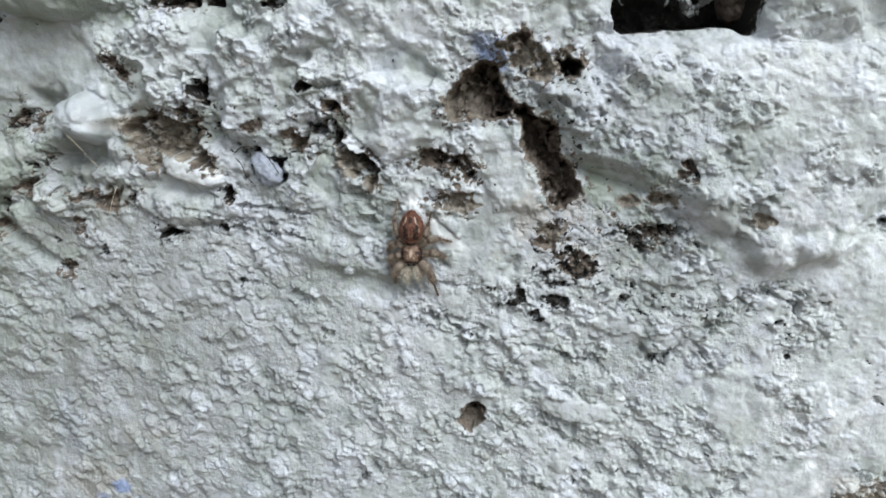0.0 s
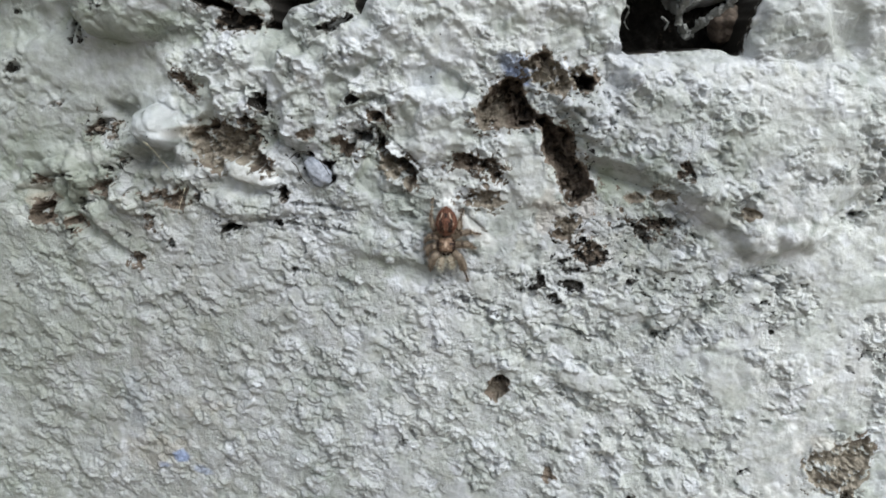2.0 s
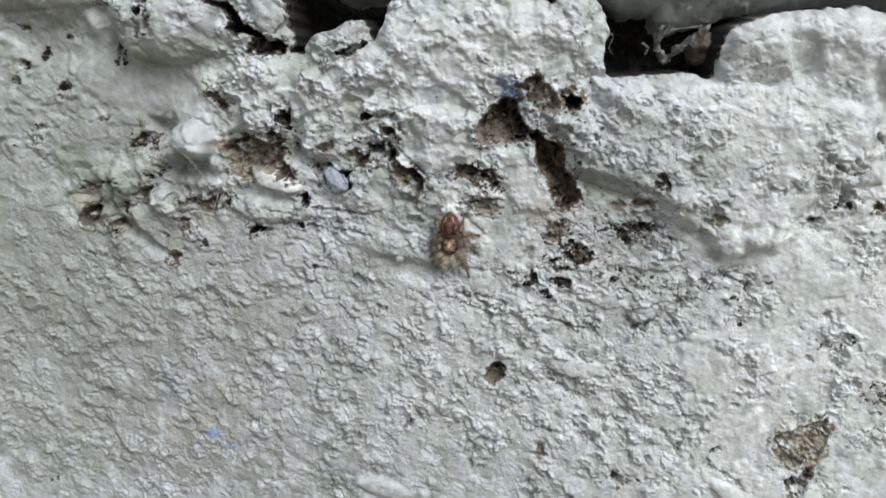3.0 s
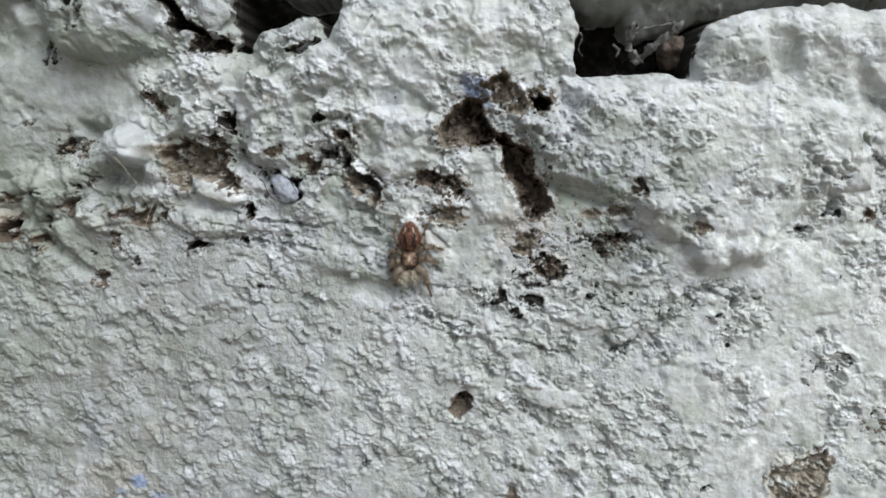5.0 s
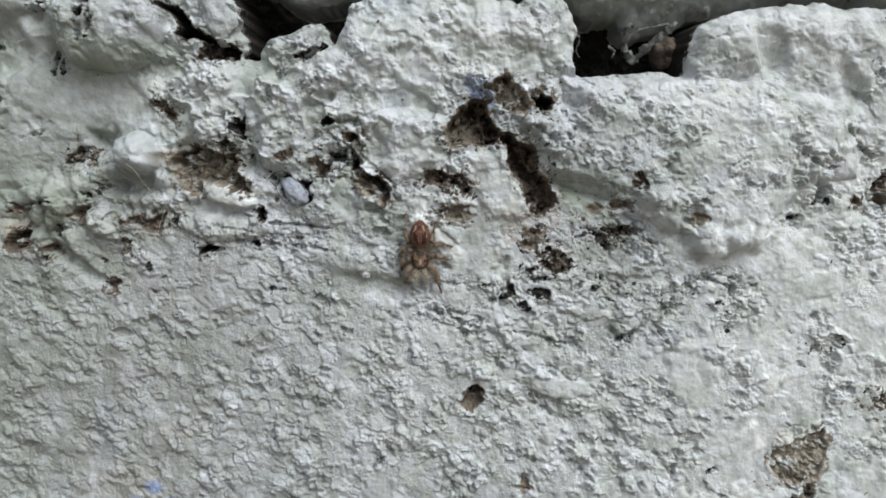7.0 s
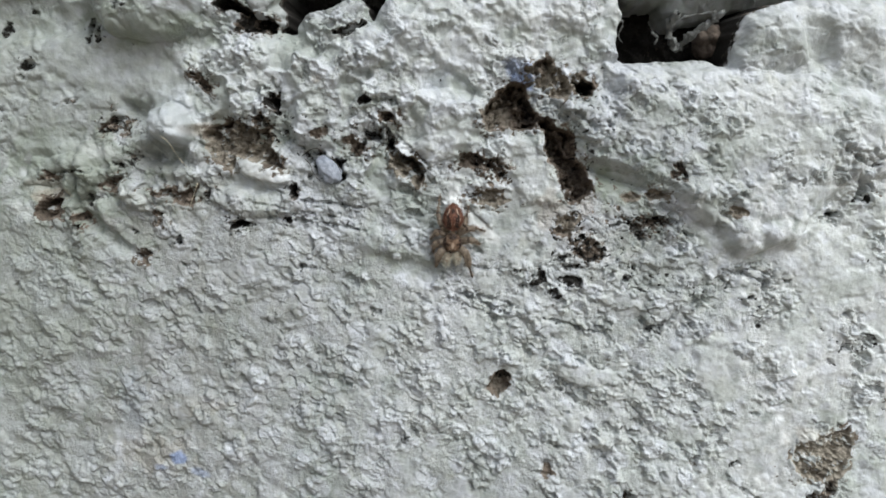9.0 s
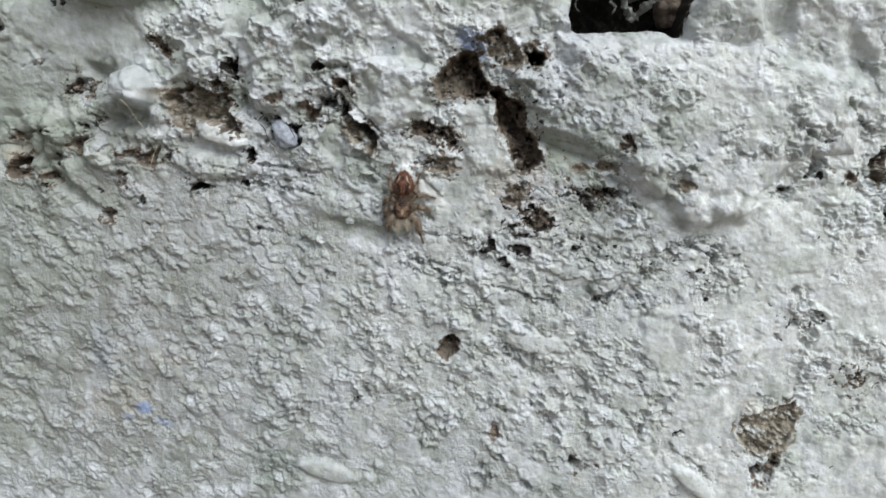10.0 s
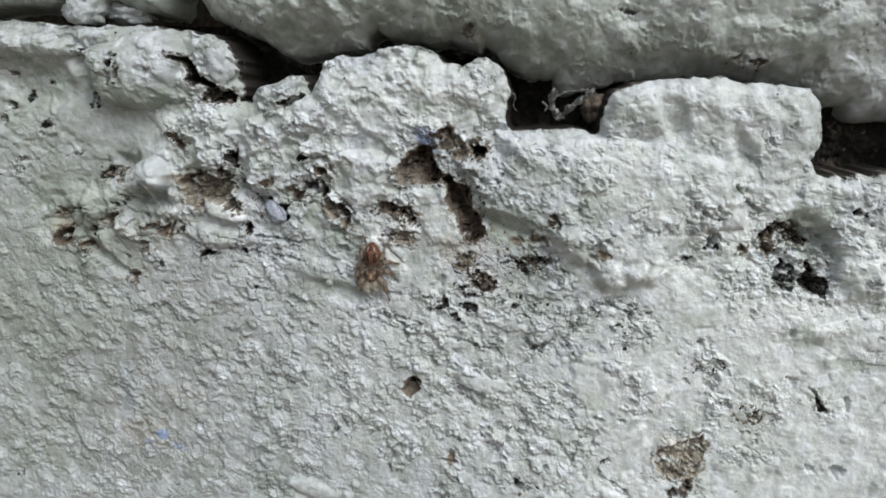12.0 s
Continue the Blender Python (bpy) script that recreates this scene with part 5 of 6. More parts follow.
face.stain("lime", 0.9, -3.0, 6.6, 1.2, 1.6, 20)
face.stain("lime", 0.4, -30.5, 10.4, 4.0, 1.7, -14)
face.stain("lime", 0.7, -11.1, -1.7, 0.7, 0.5, 0)
face.stain("blue", 1.0, 6.2, 23.1, 2.4, 1.2, -40)
face.stain("blue", 0.7, 5.1, 24.7, 1.6, 1.4, 0)
face.stain("left_tone", 0.8, -76.0, -6.0, 14.0, 40.0, 0)
# underside of the upper-left mound: real green plus its painted shade
face.stain("algae_and_shade", 0.55, -46.9, 28.6, 8.0, 2.2, 5)
face.stain("algae_and_shade", 0.45, -52.7, 32.9, 3.0, 5.0, 0)
face.stain("algae_and_shade", 0.4, -61.9, 34.0, 9.0, 3.0, -5)
face.stain("left_tone", 0.8, -69.0, 8.5, 16.0, 9.0, 0)
face.stain("algae_and_shade", 0.95, -48.8, 29.1, 4.5, 1.3, -8)
face.stain("algae_and_shade", 0.7, -61.6, 7.5, 6.0, 5.0, 0)
# green-grey shading below the low swells at right, painted on
face.stain("algae_and_shade", 0.6, 70.6, -8.4, 4.0, 1.3, -10)
face.stain("algae_and_shade", 0.6, 80.5, -12.0, 6.0, 1.0, -5)
face.stain("algae_and_shade", 0.6, -62.0, 11.6, 4.0, 6.0, 0)
face.stain("left_tone", 1.0, -59.1, 6.7, 12, 7, 0)
face.stain("left_tone", 1.0, -53.1, 1.9, 12, 6, -30)
face.stain("algae_and_shade", 0.7, -60.6, 7.6, 3.5, 2.5, 0)
face.stain("algae_and_shade", 0.6, -46.8, 14.5, 4.5, 2.2, -20)
face.stain("algae_and_shade", 0.6, -53.8, 0.9, 5.5, 1.4, -38)
face.stain("algae_and_shade", 0.5, -48.8, 0.1, 3.0, 1.0, -20)
face.stain("algae_and_shade", 0.45, -56.7, 5.8, 5.0, 3.0, -30)
face.stain("rust", 0.7, -62.3, 6.4, 2.6, 1.2, 10)
face.stain("lime", 0.35, -48.3, 5.9, 3.2, 1.4, -35)
face.stain("lime", 0.35, -54.4, 12.9, 3.6, 1.0, -10)
face.stain("lime", 0.3, -65.8, 3.9, 3.0, 1.2, -20)
face.stain("left_tone", 0.9, -64.7, 12.1, 14, 8, 0)
face.stain("algae_and_shade", 0.7, 70.4, -6.8, 1.6, 3.0, 10)
face.stain("algae_and_shade", 0.6, -53.0, 33.2, 5.0, 4.0, -20)
face.stain("dry_lit", 1.0, 51.8, -31.0, 7.0, 6.0, -0)
face.stain("dry_lit", 0.9, -10.2, 10.7, 4.03, 3.03, -0)
face.stain("dry_lit", 0.45, 3.6, -21.1, 1.4, 1.2, -0)
# shaded side and foot of the rounded bulge, painted green
face.stain("algae_and_shade", 0.6, -44.6, 13.0, 3.4, 1.8, -10)
face.stain("algae_and_shade", 0.5, -48.6, 18.8, 2.2, 3.4, 0)
face.stain("dry_lit", 0.8, -33.8, 13.2, 6.26, 4.18, -0)
face.stain("dry_lit", 0.8, 2.8, 6.5, 3.97, 1.59, -0)
face.stain("dry_lit", 0.8, 24.0, 7.2, 4.0, 1.6, -0)
face.stain("dry_lit", 0.8, 36.2, 5.6, 2.0, 1.4, -0)
face.stain("dry_lit", 0.5, 62.8, 7.3, 2.15, 2.15, -0)
face.stain("dry_lit", 0.6, 12.7, 3.4, 2.94, 1.57, -0)
face.stain("blue", 0.55, 7.2, 23.2, 1.44, 1.93, -0)
face.stain("blue", 0.4, 5.9, 24.9, 1.35, 1.15, -0)
face.stain("rust", 0.5, 15.0, 7.4, 1.56, 3.89, 25)
face.stain("mould_and_shade", 0.6, 13.5, -0.1, 2.55, 1.87, -0)
face.stain("algae_and_shade", 0.85, -59.4, 9.4, 13.18, 9.41, -0)
face.stain("algae_and_shade", 0.3, -72.9, -29.0, 17.62, 23.49, -0)
# olive shade along the crack's right side, painted on the wall
face.stain("algae_and_shade", 0.9, 17.9, 9.7, 1.84, 3.07, 20)
# dirt below-left of the spider, together with its shade painted in
face.stain("algae_and_shade", 0.6, -8.6, -2.9, 6.0, 1.9, -12)
face.stain("blue", 0.8, 6.5, 24.2, 1.36, 1.36, -0)
# light on the upper recess's floor, put into the mortar colour
face.stain("dry_lit", 0.9, 11.4, 23.4, 4.6, 2.70, -0)
face.stain("dry_lit", 0.6, 2.6, 18.4, 2.6, 2.2, -0)
face.stain("rust", 0.6, 10.5, 5.4, 2.12, 2.83, -0)

# the open joint over the block
CREST = [(-69.6, 43.2), (-63.3, 42.9), (-57.1, 42.3), (-51.9, 42.2), (-44.7, 42.4), (-38.7, 41.9), (-35.2, 41.3), (-30.7, 40.3), (-27.8, 36.8), (-27.8, 35.0), (-28.0, 33.5), (-27.1, 32.2), (-27.0, 30.8), (-27.9, 30.2), (-28.2, 29.4), (-25.4, 29.5), (-25.2, 30.6), (-24.0, 32.0), (-22.3, 32.6), (-19.3, 32.9), (-18.0, 34.1), (-16.6, 34.2), (-15.3, 32.9), (-14.7, 31.1), (-14.2, 31.1), (-13.6, 32.9), (-13.0, 35.0), (-11.5, 36.8), (-9.1, 37.3), (-5.2, 37.6), (-3.8, 38.2), (-1.4, 38.8), (0.5, 39.3), (4.8, 39.0), (6.2, 38.4), (7.6, 37.1)]
CREST += [(9.1, 36.2), (11.4, 36.0), (13.3, 37.1), (15.6, 37.3), (17.5, 36.7), (18.7, 35.4), (19.3, 33.1), (19.5, 31.3), (18.8, 29.0), (19.5, 26.2), (20.3, 25.5), (25.3, 25.9), (29.0, 26.1), (34.6, 25.6), (34.9, 27.5), (35.2, 29.8), (36.5, 32.0), (38.6, 33.4), (42.2, 34.2), (51.0, 34.8), (58.0, 34.3), (64.1, 33.7), (67.6, 33.2), (69.5, 31.3), (70.2, 26.8), (69.9, 24.2), (68.8, 21.9), (69.9, 19.8), (71.3, 19.1), (75.1, 19.5), (80.0, 20.0)]
SOFFIT = [(-69.5, 44.1), (-65.6, 43.7), (-64.7, 44.0), (-61.1, 44.5), (-60.2, 45.5), (-59.5, 45.1), (-58.0, 43.4), (-56.6, 42.4), (-54.0, 42.1), (-52.9, 42.7), (-52.3, 44.6), (-50.7, 44.8), (-49.2, 43.8), (-45.7, 42.9), (-42.1, 42.5), (-41.4, 43.7), (-41.5, 45.6), (-40.4, 47.0), (-35.9, 47.1), (-35.0, 45.0), (-33.6, 41.9), (-28.7, 40.4), (-24.8, 39.0), (-22.3, 37.2), (-19.9, 36.6), (-17.4, 37.2), (-13.0, 38.0), (-9.1, 38.3), (-6.2, 39.2), (-5.0, 41.2)]
SOFFIT += [(-3.8, 41.9), (-0.5, 40.6), (5.2, 39.9), (9.0, 40.4), (10.9, 39.9), (12.7, 39.4), (14.2, 38.3), (15.1, 39.4), (16.5, 38.7), (17.5, 37.2), (19.8, 35.9), (22.2, 34.8), (26.7, 35.2), (27.7, 33.7), (28.7, 32.4), (34.1, 33.2), (35.9, 33.8), (37.7, 34.7), (41.2, 35.1), (44.8, 35.0), (50.9, 35.5), (55.3, 35.4), (58.8, 34.9), (63.2, 34.4), (67.6, 33.3), (70.0, 31.3), (75.5, 31.1), (76.6, 29.2), (78.3, 28.5), (79.0, 28.5)]
edge = to_line(face.u, face.v, [(-95, 43.5)] + CREST + [(95, 20.5), (95, 70), (-95, 70)], True) + 0.5 * fbm(face.u, face.v, 2.6, 2, 47)
face.h -= 1.3 * (1 - smooth(edge, 0.0, 2.6)) ** 2
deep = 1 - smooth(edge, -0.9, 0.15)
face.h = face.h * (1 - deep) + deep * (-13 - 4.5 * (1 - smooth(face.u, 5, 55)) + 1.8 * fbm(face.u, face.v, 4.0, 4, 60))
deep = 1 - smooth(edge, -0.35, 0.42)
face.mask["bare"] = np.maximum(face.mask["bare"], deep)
# the joint's inner shade is painted as well, near-black over its depth
face.mask["mould_and_shade"] = np.maximum(face.mask["mould_and_shade"], deep * (1 - (0.1 + 0.35 * smooth(face.u, 5, 55)) * smooth(fbm(face.u, face.v, 3.0, 3, 61), 0.1, 0.5)))
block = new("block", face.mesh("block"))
block.parent = wall
tagged(block, "lower block with gritty white paint and crumbled mortar")

upper = Face(-87, 88, 26, 60, 0.17)
SOFFIT = [(a, b + 2.0 * float(smooth(-a, 10, 35)) - 0.7 * float(smooth(a, 18, 30))) for a, b in SOFFIT]
inside = -to_line(upper.u, upper.v, [(-95, 43.8)] + SOFFIT + [(95, 28.6), (95, 90), (-95, 90)], True) - 0.4 * fbm(upper.u, upper.v, 3.0, 2, 48)
upper.coarse += 0.15
upper.mask["fresh_lit"] += 0.4
upper.calm += 0.55
upper.bump(-10, 46, 12, 5, 0, 1.2)
upper.bump(-27, 43, 6, 4, -20, 1.2)
upper.bump(28, 43, 12, 6, -15, 1.0)
upper.bump(-12, 45, 4, 3, -20, 1.2)
upper.bump(6, 44, 5, 3, 10, 0.9)
upper.bump(20, 41, 4, 3.5, -30, 1.0)
upper.bump(40, 41, 5, 2.5, -20, 0.9)
upper.bump(49, 45, 4, 3, 0, 1.0)
upper.bump(70, 43, 5, 4, -10, 1.0)
upper.bump(58, 40, 14, 4, -5, 1.2)
upper.bump(77, 33, 6, 5, 0, 1.5)
upper.bump(-56, 45, 5, 3, 0, 0.8)
upper.grain()
upper.hollow(1.6, 0.2, 0.7, [(36.8, 45.2), (38.0, 45.7), (39.6, 45.0), (39.0, 44.5), (37.6, 44.6)])
upper.hollow(0.9, 0.7, 0.4, [(55.0, 38.2), (57.2, 38.6), (59.4, 37.9), (61.2, 37.6), (60.4, 37.0), (57.6, 37.4)])
upper.hollow(1.2, 0.6, 0.3, [(11.4, 41.2), (12.0, 43.0), (13.2, 43.0), (13.3, 41.6), (12.4, 40.8)])
upper.hollow(1.2, 0.2, 0.5, [(77.0, 43.6), (78.6, 44.6), (80.0, 44.2), (79.0, 43.2)])
upper.stain("rust", 0.6, 14.2, 41.0, 1.6, 1.2, 0)
upper.stain("algae_and_shade", 0.5, 0.0, 43.0, 14, 2.5, 0)
upper.stain("algae_and_shade", 0.5, 58.0, 37.0, 20, 2.0, -5)
upper.stain("algae_and_shade", 0.55, 0.0, 46.0, 80, 14, -4)
upper.h += 0.34 * (upper.v - 44)
round_off = np.clip(inside / 13.0, 0, 1)
upper.h -= 1.5 + 6.5 * (1 - np.sqrt(1 - (1 - round_off) ** 2))
upper.h = np.where(inside < 0.15, -16.0, upper.h)
block = new("block", upper.mesh("block", inside > -0.4))
block.parent = wall
tagged(block, "upper block with a rounded, shaded lower edge")


def box(bm, x0, x1, y0, y1, z0, z1):
    made = bmesh.ops.create_cube(bm, size=1)["verts"]
    bmesh.ops.scale(bm, vec=(x1 - x0, y1 - y0, z1 - z0), verts=made)
    bmesh.ops.translate(bm, vec=((x0 + x1) / 2, (y0 + y1) / 2, (z0 + z1) / 2), verts=made)
    return made


# the wall goes on past the joint and the block
for x0, x1, z0, z1 in ((-1.5, 1.5, -1.0, -0.057), (-1.5, -0.087, -0.057, 0.06), (0.088, 1.5, -0.057, 0.06), (-1.5, 1.5, 0.06, 1.4)):
    bm = bmesh.new()
    box(bm, x0, x1, 0.0, 0.15, z0, z1)
    part("masonry", bm, PLAIN_PAINT, wall, "plain white painted masonry")
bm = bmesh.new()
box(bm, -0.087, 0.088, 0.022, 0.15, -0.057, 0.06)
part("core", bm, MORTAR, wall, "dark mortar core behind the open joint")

bm = bmesh.new()
bmesh.ops.create_grid(bm, x_segments=40, y_segments=40, size=60)
for vert in bm.verts:
    vert.co.z = 0.02 * noise.noise(vert.co * 0.3) - 0.02
me = bpy.data.meshes.new("ground")
bm.to_mesh(me)
bm.free()
me.materials.append(EARTH)
tagged(new("ground", me), "bare packed earth at the foot of the wall", "ground", kind="structure")


def tube(bm, points, radii, sides=8):
    """A tapered tube through points, with closed ends."""
    rings, points = [], [Vector(p) for p in points]
    for k, (p, r) in enumerate(zip(points, radii)):
        along = (points[min(k + 1, len(points) - 1)] - points[max(k - 1, 0)]).normalized()
        side = along.orthogonal().normalized()
        other = along.cross(side)
        rings.append([bm.verts.new(p + r * (math.cos(a) * side + math.sin(a) * other)) for a in (2 * math.pi * n / sides for n in range(sides))])
    for a, b in zip(rings, rings[1:]):
        turn = min(range(sides), key=lambda s: (a[0].co - b[s].co).length)
        for n in range(sides):
            bm.faces.new((a[n], a[(n + 1) % sides], b[(n + 1 + turn) % sides], b[(n + turn) % sides]))
    bm.faces.new(rings[0][::-1])
    bm.faces.new(rings[-1])
    bmesh.ops.recalc_face_normals(bm, faces=bm.faces)
    for f in bm.faces:
        f.smooth = True


def ball(bm, centre, radii, segments=24):
    made = bmesh.ops.create_uvsphere(bm, u_segments=segments, v_segments=segments // 2, radius=1)["verts"]
    bmesh.ops.scale(bm, vec=radii, verts=made)
    bmesh.ops.translate(bm, vec=centre, verts=made)
    for vert in made:
        for f in vert.link_faces:
            f.smooth = True
    return made


MM = 0.001


STONE = speckled("bluish_painted_stone", (0.26, 0.29, 0.335), (0.44, 0.475, 0.545), 500, 0.55)


def lump(name, u, v, ru, rv, thick, ang, mat, label, lift=0.0, seed=1, knobby=0.25, base=None):
    """A rounded, uneven crumb that sits on the wall, ru and rv across its half axes, thick out of the wall."""
    bm = bmesh.new()
    bmesh.ops.create_icosphere(bm, subdivisions=4, radius=1)
    for vert in bm.verts:
        p = vert.co.copy()
        k = 1 + knobby * noise.noise(p * 1.7 + Vector((seed * 9.1, 0, 0))) + 0.5 * knobby * noise.noise(p * 4.5 + Vector((0, seed * 5.3, 0))) + 0.2 * knobby * noise.noise(p * 11)
        vert.co = Vector((p.x * ru * k, p.y * thick * k, p.z * rv * k)) * MM
    for f in bm.faces:
        f.smooth = True
    ob = part(name, bm, mat, wall, label)
    stand = face.height(u, v) if base is None else base
    ob.location = (u * MM, -(stand + lift) * MM, v * MM)
    ob.rotation_euler = (0, -radians(ang), 0)
    return ob


lump("pebble", -20.8, 10.5, 2.15, 1.4, 1.2, -55, STONE, "bluish-grey painted pebble", 0.2, 2, 0.25)
lump("crumb", -11.1, -1.7, 0.62, 0.41, 0.4, -0, PAINT, "loose white grain", 0.1, 7, 0.3)
lump("mortar_crumb", -31.3, 36.1, 2.52, 4.43, 2.2, 25, PAINT, "painted mortar crumb in the joint", -1.0, 8, 0.35, -1.5)
lump("mortar_crumb", 34.5, 29.7, 2.37, 2.55, 3.0, -0, MORTAR, "bare brown mortar crumb in the joint", 0, 9, 0.3, -9.5)
lump("mortar_crumb", -18.8, 31.6, 3.37, 1.98, 1.5, 20, PAINT, "painted mortar crumb in the joint", -1.0, 10, 0.4, -1.0)
lump("mortar_crumb", -56.3, 44.9, 3.51, 2.48, 3.0, -0, PAINT, "painted mortar crumb in the joint", 0, 12, 0.35, -4)
lump("mortar_crumb", -50.0, 44.9, 4.28, 1.73, 3.0, -5, PAINT, "painted mortar crumb in the joint", 0, 13, 0.4, -8)

GREY = speckled("dusty_grey_film", (0.12, 0.125, 0.115), (0.34, 0.35, 0.335), 1500, 0.7)
DARK_THREAD = speckled("dark_fibre", (0.03, 0.026, 0.02), (0.09, 0.08, 0.065), 900, 0.6)
STRAW = speckled("straw", (0.42, 0.38, 0.26), (0.62, 0.56, 0.42), 900, 0.6)


def strand(name, points, radii, mat, label, category):
    """A thin thing through points of u, v and the height off the wall plane, in millimetres."""
    knots, fine, thick = [Vector((u, -h, v)) * MM for u, v, h in points], [], []
    for k in range(len(knots) - 1):
        a, b, c, d = (knots[min(max(k + n, 0), len(knots) - 1)] for n in (-1, 0, 1, 2))
        for t in (0, 0.25, 0.5, 0.75):
            fine.append(0.5 * (2 * b + (c - a) * t + (2 * a - 5 * b + 4 * c - d) * t * t + (3 * b - a - 3 * c + d) * t**3))
            wobble = 1 + 0.9 * noise.noise(fine[-1] * 2500)
            thick.append((radii[k] * (1 - t) + radii[k + 1] * t) * wobble * 0.55 * MM)
    bm = bmesh.new()
    tube(bm, fine + knots[-1:], thick + [radii[-1] * 0.5 * MM], 8)
    for vert in bm.verts:
        vert.co += noise.noise_vector(vert.co * 3000) * 0.6 * max(radii) * MM
    me = bpy.data.meshes.new(name)
    bm.to_mesh(me)
    bm.free()
    me.materials.append(mat)
    ob = new(name, me)
    ob.location = (0, 0, 1)
    return tagged(ob, label, category)


strand("fibre", [(-42.89, 15.04, 4), (-41.70, 14.23, 4.4), (-41.07, 12.68, 3.4), (-40.12, 10.78, 2.2)], (0.08, 0.1, 0.09, 0.05), STRAW, "thin pale straw fibre stuck in the paint", "fibre")
strand("fibre", [(-38.87, 8.54, 1.5), (-39.33, 6.84, 2), (-40.27, 4.78, 1.4)], (0.06, 0.07, 0.04), STRAW, "short pale bristle stuck in the paint", "fibre")
strand("fibre", [(-23.9, 12.1, 1.2), (-23.1, 11.4, 1.6), (-22.6, 10.1, 1.6), (-21.6, 8.8, 1.2)], (0.12, 0.12, 0.12, 0.07), DARK_THREAD, "dark hair-thin fibre curled round the pebble", "fibre")
strand("fibre", [(-24.2, 12.5, 1.0), (-23.0, 13.3, 1.8), (-21.9, 13.5, 1.8), (-21.2, 12.8, 1.4)], (0.12, 0.12, 0.12, 0.07), DARK_THREAD, "dark hair-thin fibre curled round the pebble", "fibre")
strand("fibre", [(-20.0, 12.4, 1.4), (-19.3, 11.4, 1.5), (-18.8, 10.2, 1.0)], (0.12, 0.12, 0.07), DARK_THREAD, "dark hair-thin fibre curled round the pebble", "fibre")
strand("cobweb_thread", [(19.25, 32.28, -2), (20.58, 31.44, -4), (20.24, 29.93, -5), (20.86, 28.99, -5)], (0.2, 0.25, 0.15, 0.1), GREY, "dusty white web thread hanging in the joint", "cobweb")
strand("cobweb_thread", [(25.26, 30.62, -6), (26.07, 29.86, -6), (25.73, 28.90, -6)], (0.25, 0.3, 0.2), GREY, "dusty white web thread hanging in the joint", "cobweb")
strand("peeled_paint", [(26.96, 32.42, 0), (26.74, 31.41, -1.5), (26.73, 30.33, -2.5), (27.17, 29.21, -3), (27.87, 28.17, -3.5), (28.62, 28.35, -3.5), (29.36, 29.16, -3), (30.17, 29.96, -2.2), (31.32, 30.83, -1.5), (32.44, 31.68, -0.8), (33.28, 32.43, 0)], (0.9, 0.8, 0.9, 0.75, 1.0, 0.7, 1.1, 0.8, 0.7, 0.8, 0.6), GREY, "curled strip of peeled white paint in the joint", "peeled paint")
strand("peeled_paint", [(26.72, 31.11, -2), (28.10, 31.81, -2.4), (29.12, 32.20, -2), (30.63, 32.35, -1.5), (32.45, 32.54, -0.5)], (0.3, 0.22, 0.3, 0.2, 0.3), GREY, "thin torn edge of white paint in the joint", "peeled paint")


# ---- the spider, head down on the wall ----
def marked(name, rough, stops, marks, relief=0.00003):
    """Hairy skin: speckled browns, with the marks that the mesh carries."""
    m, nt, bsdf = material(name, rough)
    colour = ramp(nt, noise_of(nt, 2600, 4, 0.7), *stops)
    for key, value in marks:
        soft = maths(nt, "ADD", attribute(nt, key), maths(nt, "MULTIPLY", maths(nt, "SUBTRACT", noise_of(nt, 3500, 2), 0.5), 0.5))
        colour = mix(nt, ramp(nt, maths(nt, "MULTIPLY", soft, maths(nt, "GREATER_THAN", attribute(nt, key), 0.02)), (0.3, 0.0), (0.6, 1.0)), colour, value)
    nt.links.new(colour, bsdf.inputs["Base Color"])
    bump(nt, bsdf, noise_of(nt, 5000, 3), relief)
    return m


CREAM, DARK = (0.46, 0.35, 0.26), (0.022, 0.011, 0.007)
FUR = marked("red_brown_fur", 0.7, ((0.3, (0.04, 0.016, 0.010)), (0.55, (0.13, 0.052, 0.030)), (0.75, (0.26, 0.135, 0.088))), (("dark", DARK), ("pale", CREAM)))
CARAPACE = marked("brown_carapace_fur", 0.65, ((0.3, (0.035, 0.02, 0.012)), (0.55, (0.15, 0.09, 0.055)), (0.75, (0.34, 0.25, 0.17))), (("dark", DARK), ("pale", CREAM)))
LIMB = marked("banded_leg", 0.6, ((0.3, (0.085, 0.066, 0.048)), (0.55, (0.20, 0.16, 0.118)), (0.75, (0.42, 0.37, 0.30))), (("dark", (0.045, 0.03, 0.02)),))
PALP_FUR = marked("pale_palp_fur", 0.7, ((0.3, (0.28, 0.23, 0.17)), (0.55, (0.45, 0.39, 0.31)), (0.75, (0.60, 0.54, 0.45))), (("dark", DARK),))
EYE = material("black_eye", 0.08)[0]
EYE.node_tree.nodes["Principled BSDF"].inputs["Base Color"].default_value = (0.004, 0.004, 0.004, 1)
HAIR = material("pale_hair", 0.6)[0]
HAIR.node_tree.nodes["Principled BSDF"].inputs["Base Color"].default_value = (0.21, 0.098, 0.06, 1)
LEG_HAIR = material("grey_tan_hair", 0.6)[0]
LEG_HAIR.node_tree.nodes["Principled BSDF"].inputs["Base Color"].default_value = (0.27, 0.205, 0.145, 1)
FLUFF = material("white_fluff", 0.6)[0]
FLUFF.node_tree.nodes["Principled BSDF"].inputs["Base Color"].default_value = (0.62, 0.60, 0.50, 1)


def paint_marks(ob, **rules):
    for key, rule in rules.items():
        data = ob.data.attributes.new(key, "FLOAT", "POINT").data
        for vert, slot in zip(ob.data.vertices, data):
            slot.value = rule(vert.co / MM)


